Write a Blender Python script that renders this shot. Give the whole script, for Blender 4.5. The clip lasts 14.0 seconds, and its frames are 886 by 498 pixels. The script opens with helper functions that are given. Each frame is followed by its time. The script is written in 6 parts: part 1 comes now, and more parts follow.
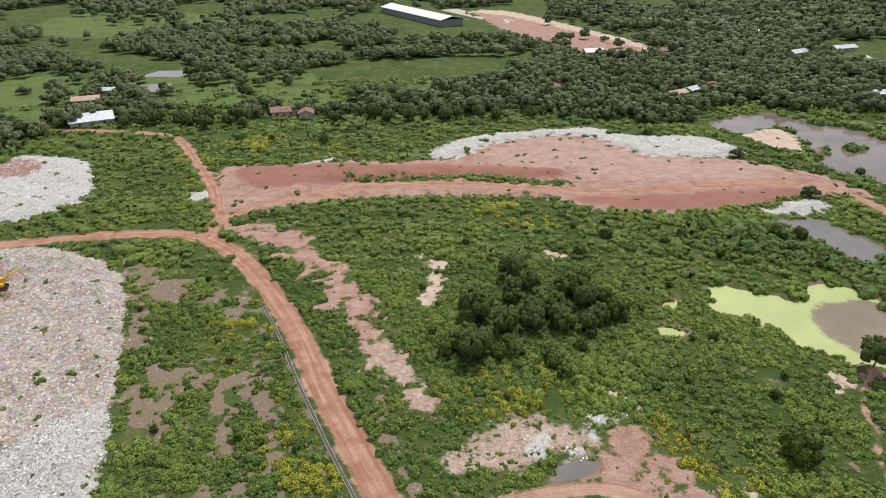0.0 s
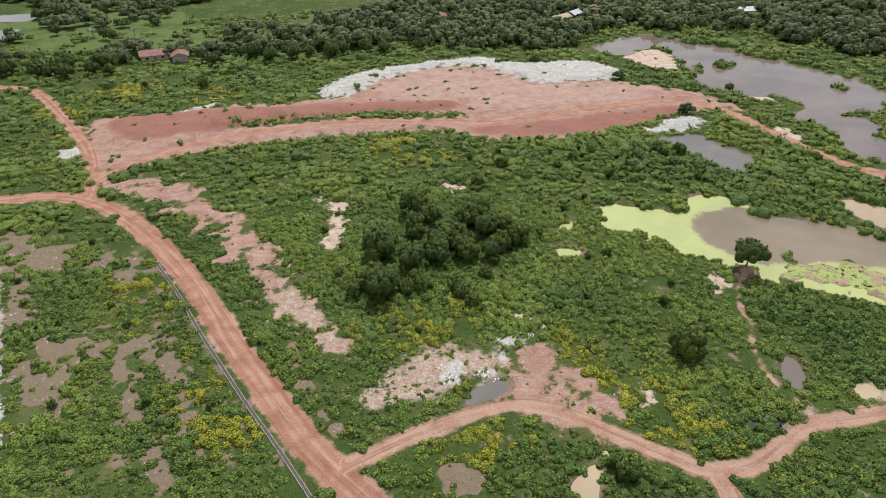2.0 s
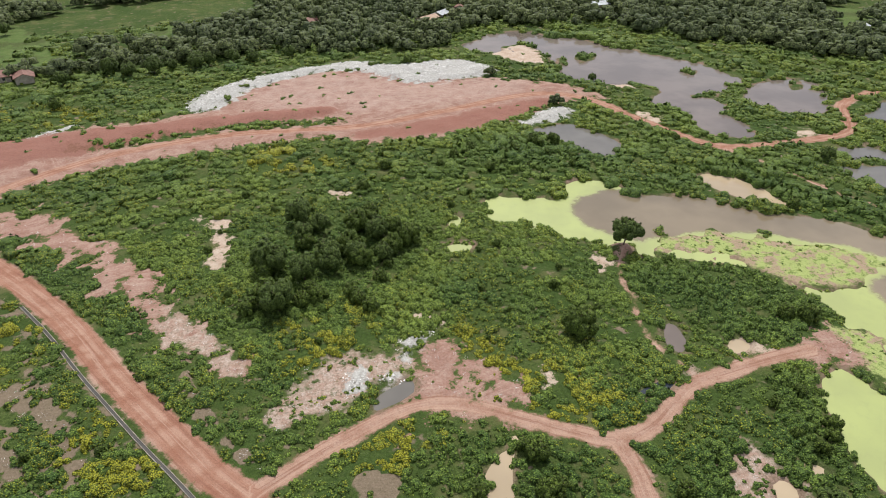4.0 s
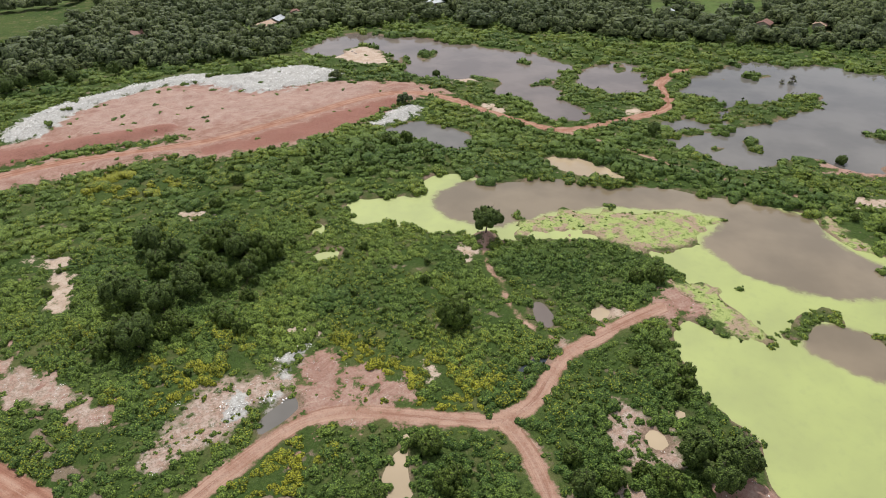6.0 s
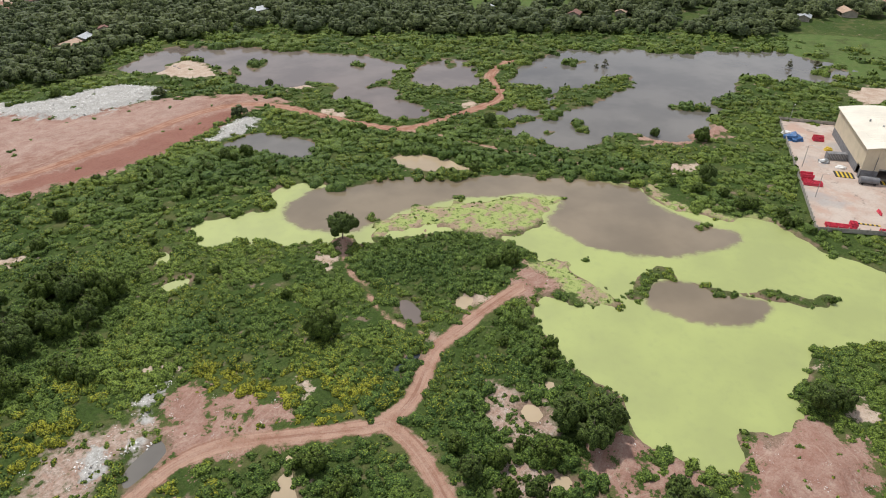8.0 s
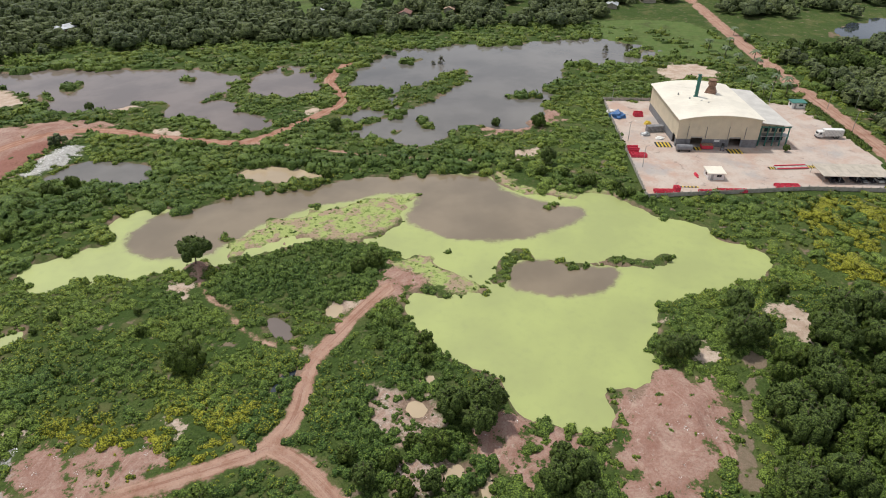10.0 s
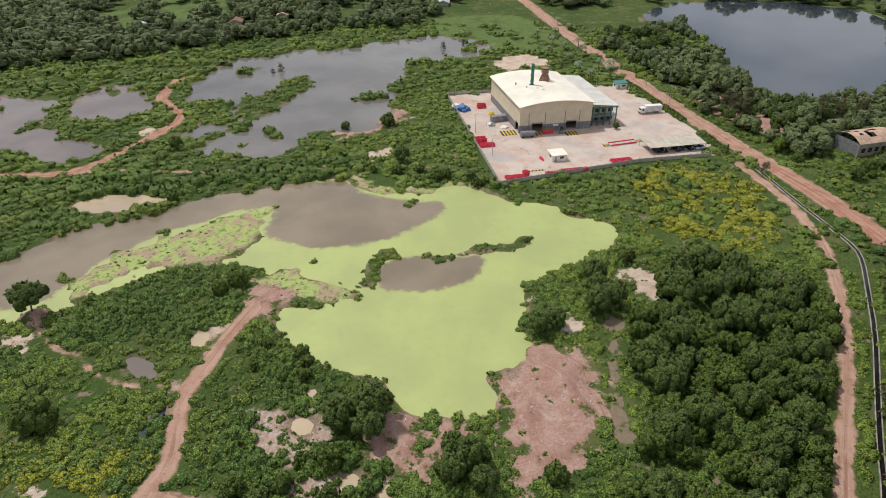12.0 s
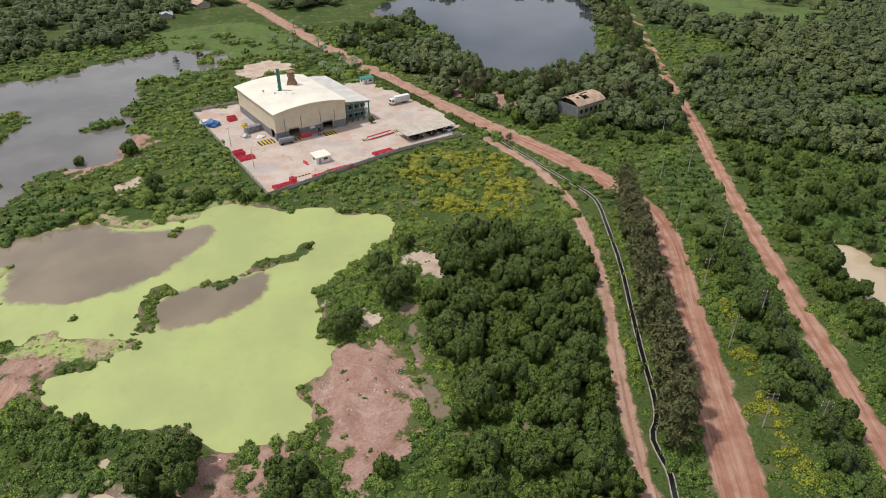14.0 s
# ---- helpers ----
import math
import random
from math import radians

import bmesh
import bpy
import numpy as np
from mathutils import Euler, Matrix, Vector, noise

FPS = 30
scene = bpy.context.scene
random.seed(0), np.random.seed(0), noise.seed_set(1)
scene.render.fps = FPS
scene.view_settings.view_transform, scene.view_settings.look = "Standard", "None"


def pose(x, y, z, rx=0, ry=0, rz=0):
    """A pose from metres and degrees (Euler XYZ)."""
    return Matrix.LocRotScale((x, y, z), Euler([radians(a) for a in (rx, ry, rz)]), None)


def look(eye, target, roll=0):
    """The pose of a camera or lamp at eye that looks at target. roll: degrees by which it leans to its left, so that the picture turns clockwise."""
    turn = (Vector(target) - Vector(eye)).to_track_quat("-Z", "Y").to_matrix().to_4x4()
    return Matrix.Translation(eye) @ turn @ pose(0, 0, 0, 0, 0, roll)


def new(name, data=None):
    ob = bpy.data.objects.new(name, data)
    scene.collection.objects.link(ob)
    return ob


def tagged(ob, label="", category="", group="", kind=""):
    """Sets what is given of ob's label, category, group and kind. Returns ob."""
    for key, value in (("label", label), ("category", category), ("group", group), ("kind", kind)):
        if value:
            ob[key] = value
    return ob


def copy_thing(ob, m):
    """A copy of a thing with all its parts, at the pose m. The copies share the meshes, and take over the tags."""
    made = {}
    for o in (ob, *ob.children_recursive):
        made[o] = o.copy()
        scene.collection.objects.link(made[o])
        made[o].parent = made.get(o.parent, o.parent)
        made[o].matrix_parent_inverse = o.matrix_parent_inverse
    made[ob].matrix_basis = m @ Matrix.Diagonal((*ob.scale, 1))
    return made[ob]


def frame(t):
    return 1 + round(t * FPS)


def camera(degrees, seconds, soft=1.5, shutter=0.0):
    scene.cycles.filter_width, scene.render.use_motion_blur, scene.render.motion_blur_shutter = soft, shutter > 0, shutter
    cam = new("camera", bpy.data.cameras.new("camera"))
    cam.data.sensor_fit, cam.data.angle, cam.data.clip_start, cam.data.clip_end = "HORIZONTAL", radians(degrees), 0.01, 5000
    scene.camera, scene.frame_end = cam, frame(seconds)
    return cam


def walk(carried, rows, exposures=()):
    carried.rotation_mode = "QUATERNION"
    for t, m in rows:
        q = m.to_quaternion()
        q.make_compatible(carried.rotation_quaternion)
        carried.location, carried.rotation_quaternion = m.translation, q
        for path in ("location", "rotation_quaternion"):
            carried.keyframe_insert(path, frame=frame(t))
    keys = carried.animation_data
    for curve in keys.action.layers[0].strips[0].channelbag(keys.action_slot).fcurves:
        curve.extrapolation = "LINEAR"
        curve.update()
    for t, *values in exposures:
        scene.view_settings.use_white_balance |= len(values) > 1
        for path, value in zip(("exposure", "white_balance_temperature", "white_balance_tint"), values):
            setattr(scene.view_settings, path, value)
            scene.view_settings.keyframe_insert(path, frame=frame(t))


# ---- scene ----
# A drone hovers 100 m above the ground and turns to its right: seconds, yaw, pitch, roll.
cam = camera(69.15, 14.0, soft=1.0)
TURNS = [
    (0.0, 0.00, -26.81, 0.16),
    (0.1, -0.96, -26.80, 0.14),
    (0.2, -1.58, -27.65, 0.12),
    (0.3, -2.00, -29.08, 0.10),
    (0.4, -2.35, -30.46, 0.08),
    (0.5, -2.63, -31.52, 0.06),
    (1.0, -4.47, -32.45, 0.14),
    (1.5, -6.81, -32.43, 0.12),
    (2.0, -9.98, -32.41, 0.14),
    (2.5, -12.90, -32.42, 0.21),
    (3.0, -15.51, -32.34, 0.09),
    (5.5, -31.23, -32.09, -0.10),
    (6.0, -34.95, -32.04, -0.20),
    (6.5, -38.74, -31.97, -0.18),
    (7.0, -42.45, -31.92, -0.22),
    (7.5, -46.00, -31.85, -0.23),
    (8.0, -49.65, -31.78, -0.26),
    (10.5, -67.49, -31.53, -0.02),
    (11.0, -70.91, -31.50, 0.05),
    (11.5, -74.26, -31.46, -0.01),
    (12.0, -78.02, -31.41, 0.02),
    (12.5, -82.04, -31.40, 0.10),
    (13.0, -86.30, -31.38, 0.09),
    (13.5, -93.49, -31.36, 0.20),
    (14.0, -100.52, -31.37, 0.23),
]
walk(cam, [(t, pose(0, 0, 100, 90 + p, r, y)) for t, y, p, r in TURNS],
     exposures=((0.0, 0.03), (3.0, 0.04), (6.5, -0.08), (11.0, -0.16), (14.0, -0.13)))

# ---- light: a bright day, the sun high behind thin broken cloud ----
SUN_ELEVATION, SUN_AZIMUTH = 62, 20     # degrees; azimuth clockwise from +y
world = bpy.data.worlds.new("sky")
scene.world = world
world.use_nodes = True
wn, wl = world.node_tree.nodes, world.node_tree.links
wn.clear()
w_out = wn.new("ShaderNodeOutputWorld")
w_bg = wn.new("ShaderNodeBackground")
w_sky = wn.new("ShaderNodeTexSky")
w_sky.sky_type, w_sky.sun_disc = "NISHITA", False
w_sky.sun_elevation, w_sky.sun_rotation = radians(SUN_ELEVATION), radians(SUN_AZIMUTH)
w_sky.dust_density = 2.0
w_co = wn.new("ShaderNodeTexCoord")
w_map = wn.new("ShaderNodeMapping")
w_map.inputs["Scale"].default_value = (1.0, 1.0, 2.2)
w_noise = wn.new("ShaderNodeTexNoise")
w_noise.inputs["Scale"].default_value = 2.6
w_noise.inputs["Detail"].default_value = 7
w_ramp = wn.new("ShaderNodeValToRGB")
w_ramp.color_ramp.elements[0].position, w_ramp.color_ramp.elements[1].position = 0.24, 0.50
w_mix = wn.new("ShaderNodeMixRGB")
w_mix.inputs[2].default_value = (8.8, 9.3, 10.3, 1)      # cloud
wl.new(w_co.outputs["Generated"], w_map.inputs["Vector"])
wl.new(w_map.outputs["Vector"], w_noise.inputs["Vector"])
wl.new(w_noise.outputs["Fac"], w_ramp.inputs["Fac"])
wl.new(w_ramp.outputs["Color"], w_mix.inputs[0])
wl.new(w_sky.outputs["Color"], w_mix.inputs[1])
wl.new(w_mix.outputs["Color"], w_bg.inputs["Color"])
wl.new(w_bg.outputs["Background"], w_out.inputs["Surface"])
w_bg.inputs["Strength"].default_value = 0.076
sun = new("sun", bpy.data.lights.new("sun", "SUN"))
sun.data.energy, sun.data.angle, sun.data.color = 3.5, radians(3), (1, 0.96, 0.9)
sa, se = radians(SUN_AZIMUTH), radians(SUN_ELEVATION)
sun.matrix_world = look((0, 0, 300), (-math.sin(sa) * math.cos(se), -math.cos(sa) * math.cos(se), 300 - math.sin(se)))

# ---- materials ----


class Nodes:
    """A short hand for node materials."""

    def __init__(self, name):
        self.mat = bpy.data.materials.new(name)
        self.mat.use_nodes = True
        self.n, self.l = self.mat.node_tree.nodes, self.mat.node_tree.links
        self.bsdf = self.n["Principled BSDF"]
        self.pos = self.n.new("ShaderNodeNewGeometry").outputs["Position"]

    def wire(self, value, socket):
        if isinstance(value, bpy.types.NodeSocket):
            self.l.new(value, socket)
        elif isinstance(value, tuple):
            socket.default_value = (*value, 1) if len(value) == 3 and len(socket.default_value) == 4 else value
        else:
            socket.default_value = value

    def noise(self, scale, detail=4, rough=0.55, vector=None):
        t = self.n.new("ShaderNodeTexNoise")
        t.inputs["Scale"].default_value, t.inputs["Detail"].default_value, t.inputs["Roughness"].default_value = scale, detail, rough
        self.l.new(vector or self.pos, t.inputs["Vector"])
        return t.outputs["Fac"]

    def voronoi(self, scale, feature="F1", out="Distance"):
        t = self.n.new("ShaderNodeTexVoronoi")
        t.feature = feature
        t.inputs["Scale"].default_value = scale
        self.l.new(self.pos, t.inputs["Vector"])
        return t.outputs[out]

    def attr(self, name):
        t = self.n.new("ShaderNodeAttribute")
        t.attribute_name = name
        return t.outputs["Fac"]

    def math(self, op, a, b=0.0):
        t = self.n.new("ShaderNodeMath")
        t.operation = op
        self.wire(a, t.inputs[0]), self.wire(b, t.inputs[1])
        return t.outputs[0]

    def step(self, value, lo, hi, a=0.0, b=1.0):
        t = self.n.new("ShaderNodeMapRange")
        t.interpolation_type = "SMOOTHSTEP"
        for k, v in enumerate((value, lo, hi, a, b)):
            self.wire(v, t.inputs[k])
        return t.outputs[0]

    def mix(self, fac, a, b, blend="MIX"):
        t = self.n.new("ShaderNodeMixRGB")
        t.blend_type = blend
        for k, v in enumerate((fac, a, b)):
            self.wire(v, t.inputs[k])
        return t.outputs[0]

    def bump(self, height, strength=0.5, distance=0.1):
        t = self.n.new("ShaderNodeBump")
        t.inputs["Strength"].default_value, t.inputs["Distance"].default_value = strength, distance
        self.l.new(height, t.inputs["Height"])
        self.l.new(t.outputs[0], self.bsdf.inputs["Normal"])

    def done(self, color=None, rough=0.8, metal=0.0, **more):
        if color is not None:
            self.wire(color, self.bsdf.inputs["Base Color"])
        self.wire(rough, self.bsdf.inputs["Roughness"])
        self.wire(metal, self.bsdf.inputs["Metallic"])
        for key, value in more.items():
            self.wire(value, self.bsdf.inputs[key.replace("_", " ")])
        return self.mat


def plain(name, color, rough=0.6, metal=0.0, wear=0.25, scale=0.8):
    """A painted or moulded surface with stains at two scales."""
    m = Nodes(name)
    dark = tuple(c * (1 - wear) for c in color)
    c = m.mix(m.step(m.noise(scale, 6), 0.35, 0.7), color, dark)
    c = m.mix(m.step(m.noise(scale * 9, 3), 0.45, 0.75, 0, 0.5), c, dark)
    m.bump(m.noise(scale * 12, 3), 0.15, 0.02)
    return m.done(c, rough, metal)


def ground_material():
    m = Nodes("earth_and_grass")
    big, mid, fine = m.noise(0.03, 5), m.noise(0.22, 6), m.noise(1.6, 6, 0.65)
    edge = m.math("ADD", m.math("MULTIPLY", m.math("SUBTRACT", mid, 0.5), 20.0), m.math("MULTIPLY", m.math("SUBTRACT", fine, 0.5), 9.0))

    def zone(name, soft=0.8, shake=1.0):
        return m.step(m.math("ADD", m.attr(name), m.math("MULTIPLY", edge, shake)), -soft, soft)

    grass = m.mix(m.step(big, 0.4, 0.6), (0.055, 0.092, 0.02), (0.085, 0.118, 0.03))
    grass = m.mix(m.step(fine, 0.35, 0.7), grass, (0.032, 0.055, 0.013))
    grass = m.mix(m.step(m.noise(0.09, 5, 0.65), 0.5, 0.66, 0, 0.75), grass, (0.125, 0.125, 0.05))
    soil = m.mix(m.step(fine, 0.3, 0.7), (0.20, 0.145, 0.108), (0.28, 0.205, 0.155))
    worn = m.math("ADD", mid, m.math("MULTIPLY", m.step(m.attr("thin"), -4, 6), 0.08))
    worn = m.math("ADD", worn, m.math("MULTIPLY", m.step(m.attr("lane"), -1.0, 0.8), 0.25))
    c = m.mix(m.step(worn, 0.60, 0.68, 0, 0.8), grass, soil)
    field = m.mix(m.step(mid, 0.35, 0.65), (0.095, 0.15, 0.04), (0.13, 0.17, 0.055))
    field = m.mix(m.step(fine, 0.3, 0.75, 0, 0.6), field, (0.07, 0.11, 0.03))
    field = m.mix(m.step(m.noise(0.05, 6, 0.7), 0.5, 0.62, 0, 0.8), field, (0.07, 0.085, 0.03))
    c = m.mix(zone("field", 1.5, 0.6), c, field)
    red = m.mix(m.step(mid, 0.3, 0.7), (0.30, 0.17, 0.133), (0.415, 0.285, 0.23))
    vm = m.n.new("ShaderNodeVectorMath")
    vm.operation = "MULTIPLY"
    vm.inputs[1].default_value = (0.06, 0.75, 1.0)
    bend = m.n.new("ShaderNodeCombineXYZ")
    m.wire(m.math("MULTIPLY", m.noise(0.016, 2), 90.0), bend.inputs[1])
    warp = m.n.new("ShaderNodeVectorMath")
    m.l.new(m.pos, warp.inputs[0])
    m.l.new(bend.outputs[0], warp.inputs[1])
    m.l.new(warp.outputs[0], vm.inputs[0])
    red = m.mix(zone("pad", 6.0, 0.5), red, m.mix(m.step(mid, 0.3, 0.7), (0.375, 0.25, 0.208), (0.46, 0.34, 0.285)))
    tracks = m.noise(1.0, 5, 0.65, vm.outputs[0])
    red = m.mix(m.step(tracks, 0.52, 0.64, 0, 0.5), red, (0.50, 0.375, 0.30))
    red = m.mix(m.step(tracks, 0.43, 0.34, 0, 0.4), red, (0.22, 0.10, 0.075))
    red = m.mix(m.step(fine, 0.35, 0.75, 0, 0.7), red, (0.27, 0.13, 0.095))
    red = m.mix(m.step(m.noise(0.6, 6, 0.7), 0.58, 0.72, 0, 0.6), red, (0.52, 0.43, 0.36))
    c = m.mix(zone("red", 1.2, 1.5), c, red)
    pale = m.mix(m.step(mid, 0.35, 0.65), (0.45, 0.335, 0.26), (0.56, 0.46, 0.375))
    pale = m.mix(m.step(fine, 0.4, 0.75, 0, 0.7), pale, (0.38, 0.26, 0.18))
    c = m.mix(zone("pale", 0.9, 0.9), c, pale)
    stony = m.mix(m.step(m.noise(0.45, 6, 0.7), 0.38, 0.62), (0.38, 0.25, 0.195), (0.48, 0.375, 0.315))
    stony = m.mix(m.step(m.noise(2.4, 4, 0.75), 0.55, 0.7, 0, 0.8), stony, (0.58, 0.54, 0.49))
    stony = m.mix(m.step(fine, 0.42, 0.7, 0, 0.75), stony, (0.19, 0.15, 0.10))
    c = m.mix(m.math("MULTIPLY", zone("broken", 1.5, 0.7), m.step(m.noise(0.3, 5, 0.65), 0.34, 0.46)), c, stony)
    bits = m.voronoi(2.2, out="Color")
    waste = m.mix(m.step(m.noise(0.35, 6, 0.7), 0.35, 0.68), (0.42, 0.37, 0.33), (0.27, 0.215, 0.18))
    waste = m.mix(0.35, waste, bits, "OVERLAY")
    waste = m.mix(m.step(m.noise(1.1, 4, 0.7), 0.54, 0.64), waste, (0.62, 0.60, 0.58))
    c = m.mix(zone("waste", 0.8, 0.25), c, waste)
    lime = m.mix(m.step(fine, 0.3, 0.7), (0.56, 0.55, 0.53), (0.33, 0.31, 0.28))
    c = m.mix(zone("lime", 1.2, 1.0), c, lime)
    scar = m.mix(m.step(fine, 0.3, 0.7), (0.23, 0.098, 0.076), (0.305, 0.145, 0.11))
    c = m.mix(m.math("MULTIPLY", zone("scar", 1.5, 0.7), 0.85), c, scar)
    road = m.mix(m.step(mid, 0.3, 0.7), (0.345, 0.20, 0.145), (0.43, 0.29, 0.225))
    road = m.mix(m.step(fine, 0.4, 0.75, 0, 0.6), road, (0.28, 0.125, 0.08))
    road = m.mix(m.math("MULTIPLY", m.step(m.attr("clay"), -0.5, 1.0), 0.8), road, m.mix(m.step(mid, 0.35, 0.65), (0.29, 0.128, 0.082), (0.375, 0.195, 0.135)))
    lay = m.n.new("ShaderNodeCombineXYZ")
    place = m.n.new("ShaderNodeSeparateXYZ")
    m.l.new(m.pos, place.inputs[0])
    m.wire(m.math("MULTIPLY", m.attr("across"), 1.5), lay.inputs[0])
    m.wire(m.math("MULTIPLY", place.outputs[0], 0.05), lay.inputs[1])
    m.wire(m.math("MULTIPLY", place.outputs[1], 0.05), lay.inputs[2])
    streak = m.noise(1.0, 5, 0.6, lay.outputs[0])
    road = m.mix(m.step(streak, 0.47, 0.38, 0, 0.6), road, (0.25, 0.115, 0.078))
    road = m.mix(m.step(streak, 0.54, 0.64, 0, 0.45), road, (0.50, 0.345, 0.265))
    rut = m.step(m.math("ABSOLUTE", m.math("SUBTRACT", m.math("ABSOLUTE", m.attr("across")), 1.1)), 0.25, 0.75, 1.0, 0.0)
    road = m.mix(m.math("MULTIPLY", rut, m.step(mid, 0.35, 0.6, 0.1, 0.5)), road, (0.48, 0.31, 0.23))
    c = m.mix(zone("road", 0.5, 0.22), c, road)
    marsh = m.mix(m.step(m.noise(0.16, 6, 0.7), 0.47, 0.56), (0.34, 0.395, 0.14), (0.36, 0.265, 0.185))
    marsh = m.mix(m.step(m.noise(0.55, 5, 0.75), 0.52, 0.6, 0, 0.8), marsh, (0.13, 0.19, 0.045))
    c = m.mix(zone("marsh", 1.0, 0.5), c, marsh)
    wet = m.step(m.math("ADD", m.attr("shore"), m.math("MULTIPLY", edge, 0.25)), -2.4, -0.9)
    mud = m.mix(m.step(fine, 0.35, 0.65), (0.27, 0.185, 0.135), (0.17, 0.12, 0.085))
    c = m.mix(m.math("MULTIPLY", wet, m.step(m.noise(0.11, 4), 0.42, 0.6, 0.15, 0.85)), c, mud)
    grit = m.noise(4.5, 5, 0.75)
    c = m.mix(m.step(grit, 0.52, 0.72, 0, 0.55), c, m.mix(0.75, c, (0.02, 0.018, 0.015)))
    c = m.mix(m.step(grit, 0.46, 0.30, 0, 0.45), c, m.mix(0.2, c, (0.75, 0.72, 0.62)))
    m.bump(m.math("ADD", m.noise(0.9, 8, 0.7), m.math("MULTIPLY", fine, 0.5)), 0.8, 0.5)
    return m.done(c, 0.95, Specular_IOR_Level=0.1)


def water_material(name, deep, algae=False):
    m = Nodes(name)
    c = m.mix(m.step(m.noise(0.035, 4), 0.35, 0.65), deep, tuple(v * 0.75 for v in deep))
    rough = 0.06
    if algae:
        edge = m.math("ADD", m.math("MULTIPLY", m.math("SUBTRACT", m.noise(0.09, 5), 0.5), 8.0), m.math("MULTIPLY", m.math("SUBTRACT", m.noise(0.5, 5, 0.7), 0.5), 3.5))
        film = m.step(m.math("ADD", m.attr("algae"), edge), -1.2, 1.6)
        green = m.mix(m.step(m.noise(0.05, 6), 0.35, 0.65), (0.36, 0.405, 0.138), (0.31, 0.345, 0.125))
        green = m.mix(m.step(m.noise(0.4, 5, 0.7), 0.5, 0.75, 0, 0.35), green, (0.28, 0.31, 0.125))
        c = m.mix(film, c, green)
        rough = m.step(film, 0.1, 0.9, 0.08, 0.5)
    m.bump(m.noise(0.8, 3), 0.06, 0.05)
    return m.done(c, rough, IOR=1.5)


def leaf_material(name, low, high, gold=None, grain=3.2):
    """Leaves: each clump has its own tint, each spray its own tone, with painted shade between leaves."""
    m = Nodes(name)
    rnd = m.n.new("ShaderNodeNewGeometry").outputs["Random Per Island"]
    cells = m.n.new("ShaderNodeTexVoronoi")
    cells.inputs["Scale"].default_value = grain
    m.l.new(m.pos, cells.inputs["Vector"])
    split = m.n.new("ShaderNodeSeparateColor")
    m.l.new(cells.outputs["Color"], split.inputs[0])
    each, other, far = split.outputs[0], split.outputs[1], cells.outputs["Distance"]
    c = m.mix(m.math("ADD", m.math("MULTIPLY", m.attr("tint"), 0.8), m.math("MULTIPLY", rnd, 0.2)), low, high)
    c = m.mix(m.step(other, 0.0, 1.0, 0.0, 0.5), c, m.mix(0.55, c, tuple(v * 0.6 for v in low)))
    c = m.mix(m.step(each, 0.62, 1.0, 0.0, 0.55), c, tuple(min(1, v * 1.35) for v in high))
    if gold:
        lit = m.math("ADD", m.math("MULTIPLY", m.attr("gold"), 0.86), m.math("MULTIPLY", each, 0.42))
        c = m.mix(m.step(lit, 0.55, 0.8, 0.0, 0.9), c, m.mix(other, gold, tuple(v * 0.6 for v in gold)))
    # Shade between the leaves is painted into the colour: cell edges go dark.
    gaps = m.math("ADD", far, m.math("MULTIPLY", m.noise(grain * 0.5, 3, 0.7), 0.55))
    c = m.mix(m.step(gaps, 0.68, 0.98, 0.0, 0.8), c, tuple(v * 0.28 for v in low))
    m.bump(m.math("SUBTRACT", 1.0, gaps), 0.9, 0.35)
    return m.done(c, 0.62, Specular_IOR_Level=0.2)


GROUND = ground_material()
WATER_BROWN = water_material("muddy_water", (0.205, 0.165, 0.143))
WATER_GREY = water_material("grey_brown_water", (0.17, 0.155, 0.138))
WATER_DARK = water_material("dark_lake_water", (0.045, 0.055, 0.068))
WATER_ALGAE = water_material("algae_pond_water", (0.235, 0.185, 0.125), True)
WATER_TAN = water_material("tan_puddle_water", (0.50, 0.39, 0.26))
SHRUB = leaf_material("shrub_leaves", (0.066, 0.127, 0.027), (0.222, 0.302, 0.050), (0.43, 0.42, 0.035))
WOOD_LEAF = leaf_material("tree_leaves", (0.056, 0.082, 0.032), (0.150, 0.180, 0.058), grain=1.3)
BARK = plain("grey_brown_bark", (0.16, 0.12, 0.09), 0.9, wear=0.5, scale=3)

# ---- the lie of the land ----


def chaikin(pts, closed=True, times=2):
    """Rounds the corners of an outline or a line."""
    p = np.array(pts, float)
    for _ in range(times):
        q = np.roll(p, -1, 0) if closed else p[1:]
        b = p if closed else p[:-1]
        r = np.empty((2 * len(b), 2))
        r[0::2], r[1::2] = 0.75 * b + 0.25 * q, 0.25 * b + 0.75 * q
        p = r if closed else np.vstack([p[:1], r, p[-1:]])
    return p


def segments(p, x, y, closed):
    """The distance from points to a line, and the side on which they lie."""
    best, side = np.full(x.shape, 1e9), np.zeros(x.shape)
    for a, b in zip(p, np.roll(p, -1, 0)) if closed else zip(p[:-1], p[1:]):
        d = b - a
        t = np.clip(((x - a[0]) * d[0] + (y - a[1]) * d[1]) / max(d @ d, 1e-9), 0, 1)
        ex, ey = x - a[0] - t * d[0], y - a[1] - t * d[1]
        e = np.hypot(ex, ey)
        near = e < best
        best = np.where(near, e, best)
        side = np.where(near, np.sign(d[0] * ey - d[1] * ex), side)
    return best, side


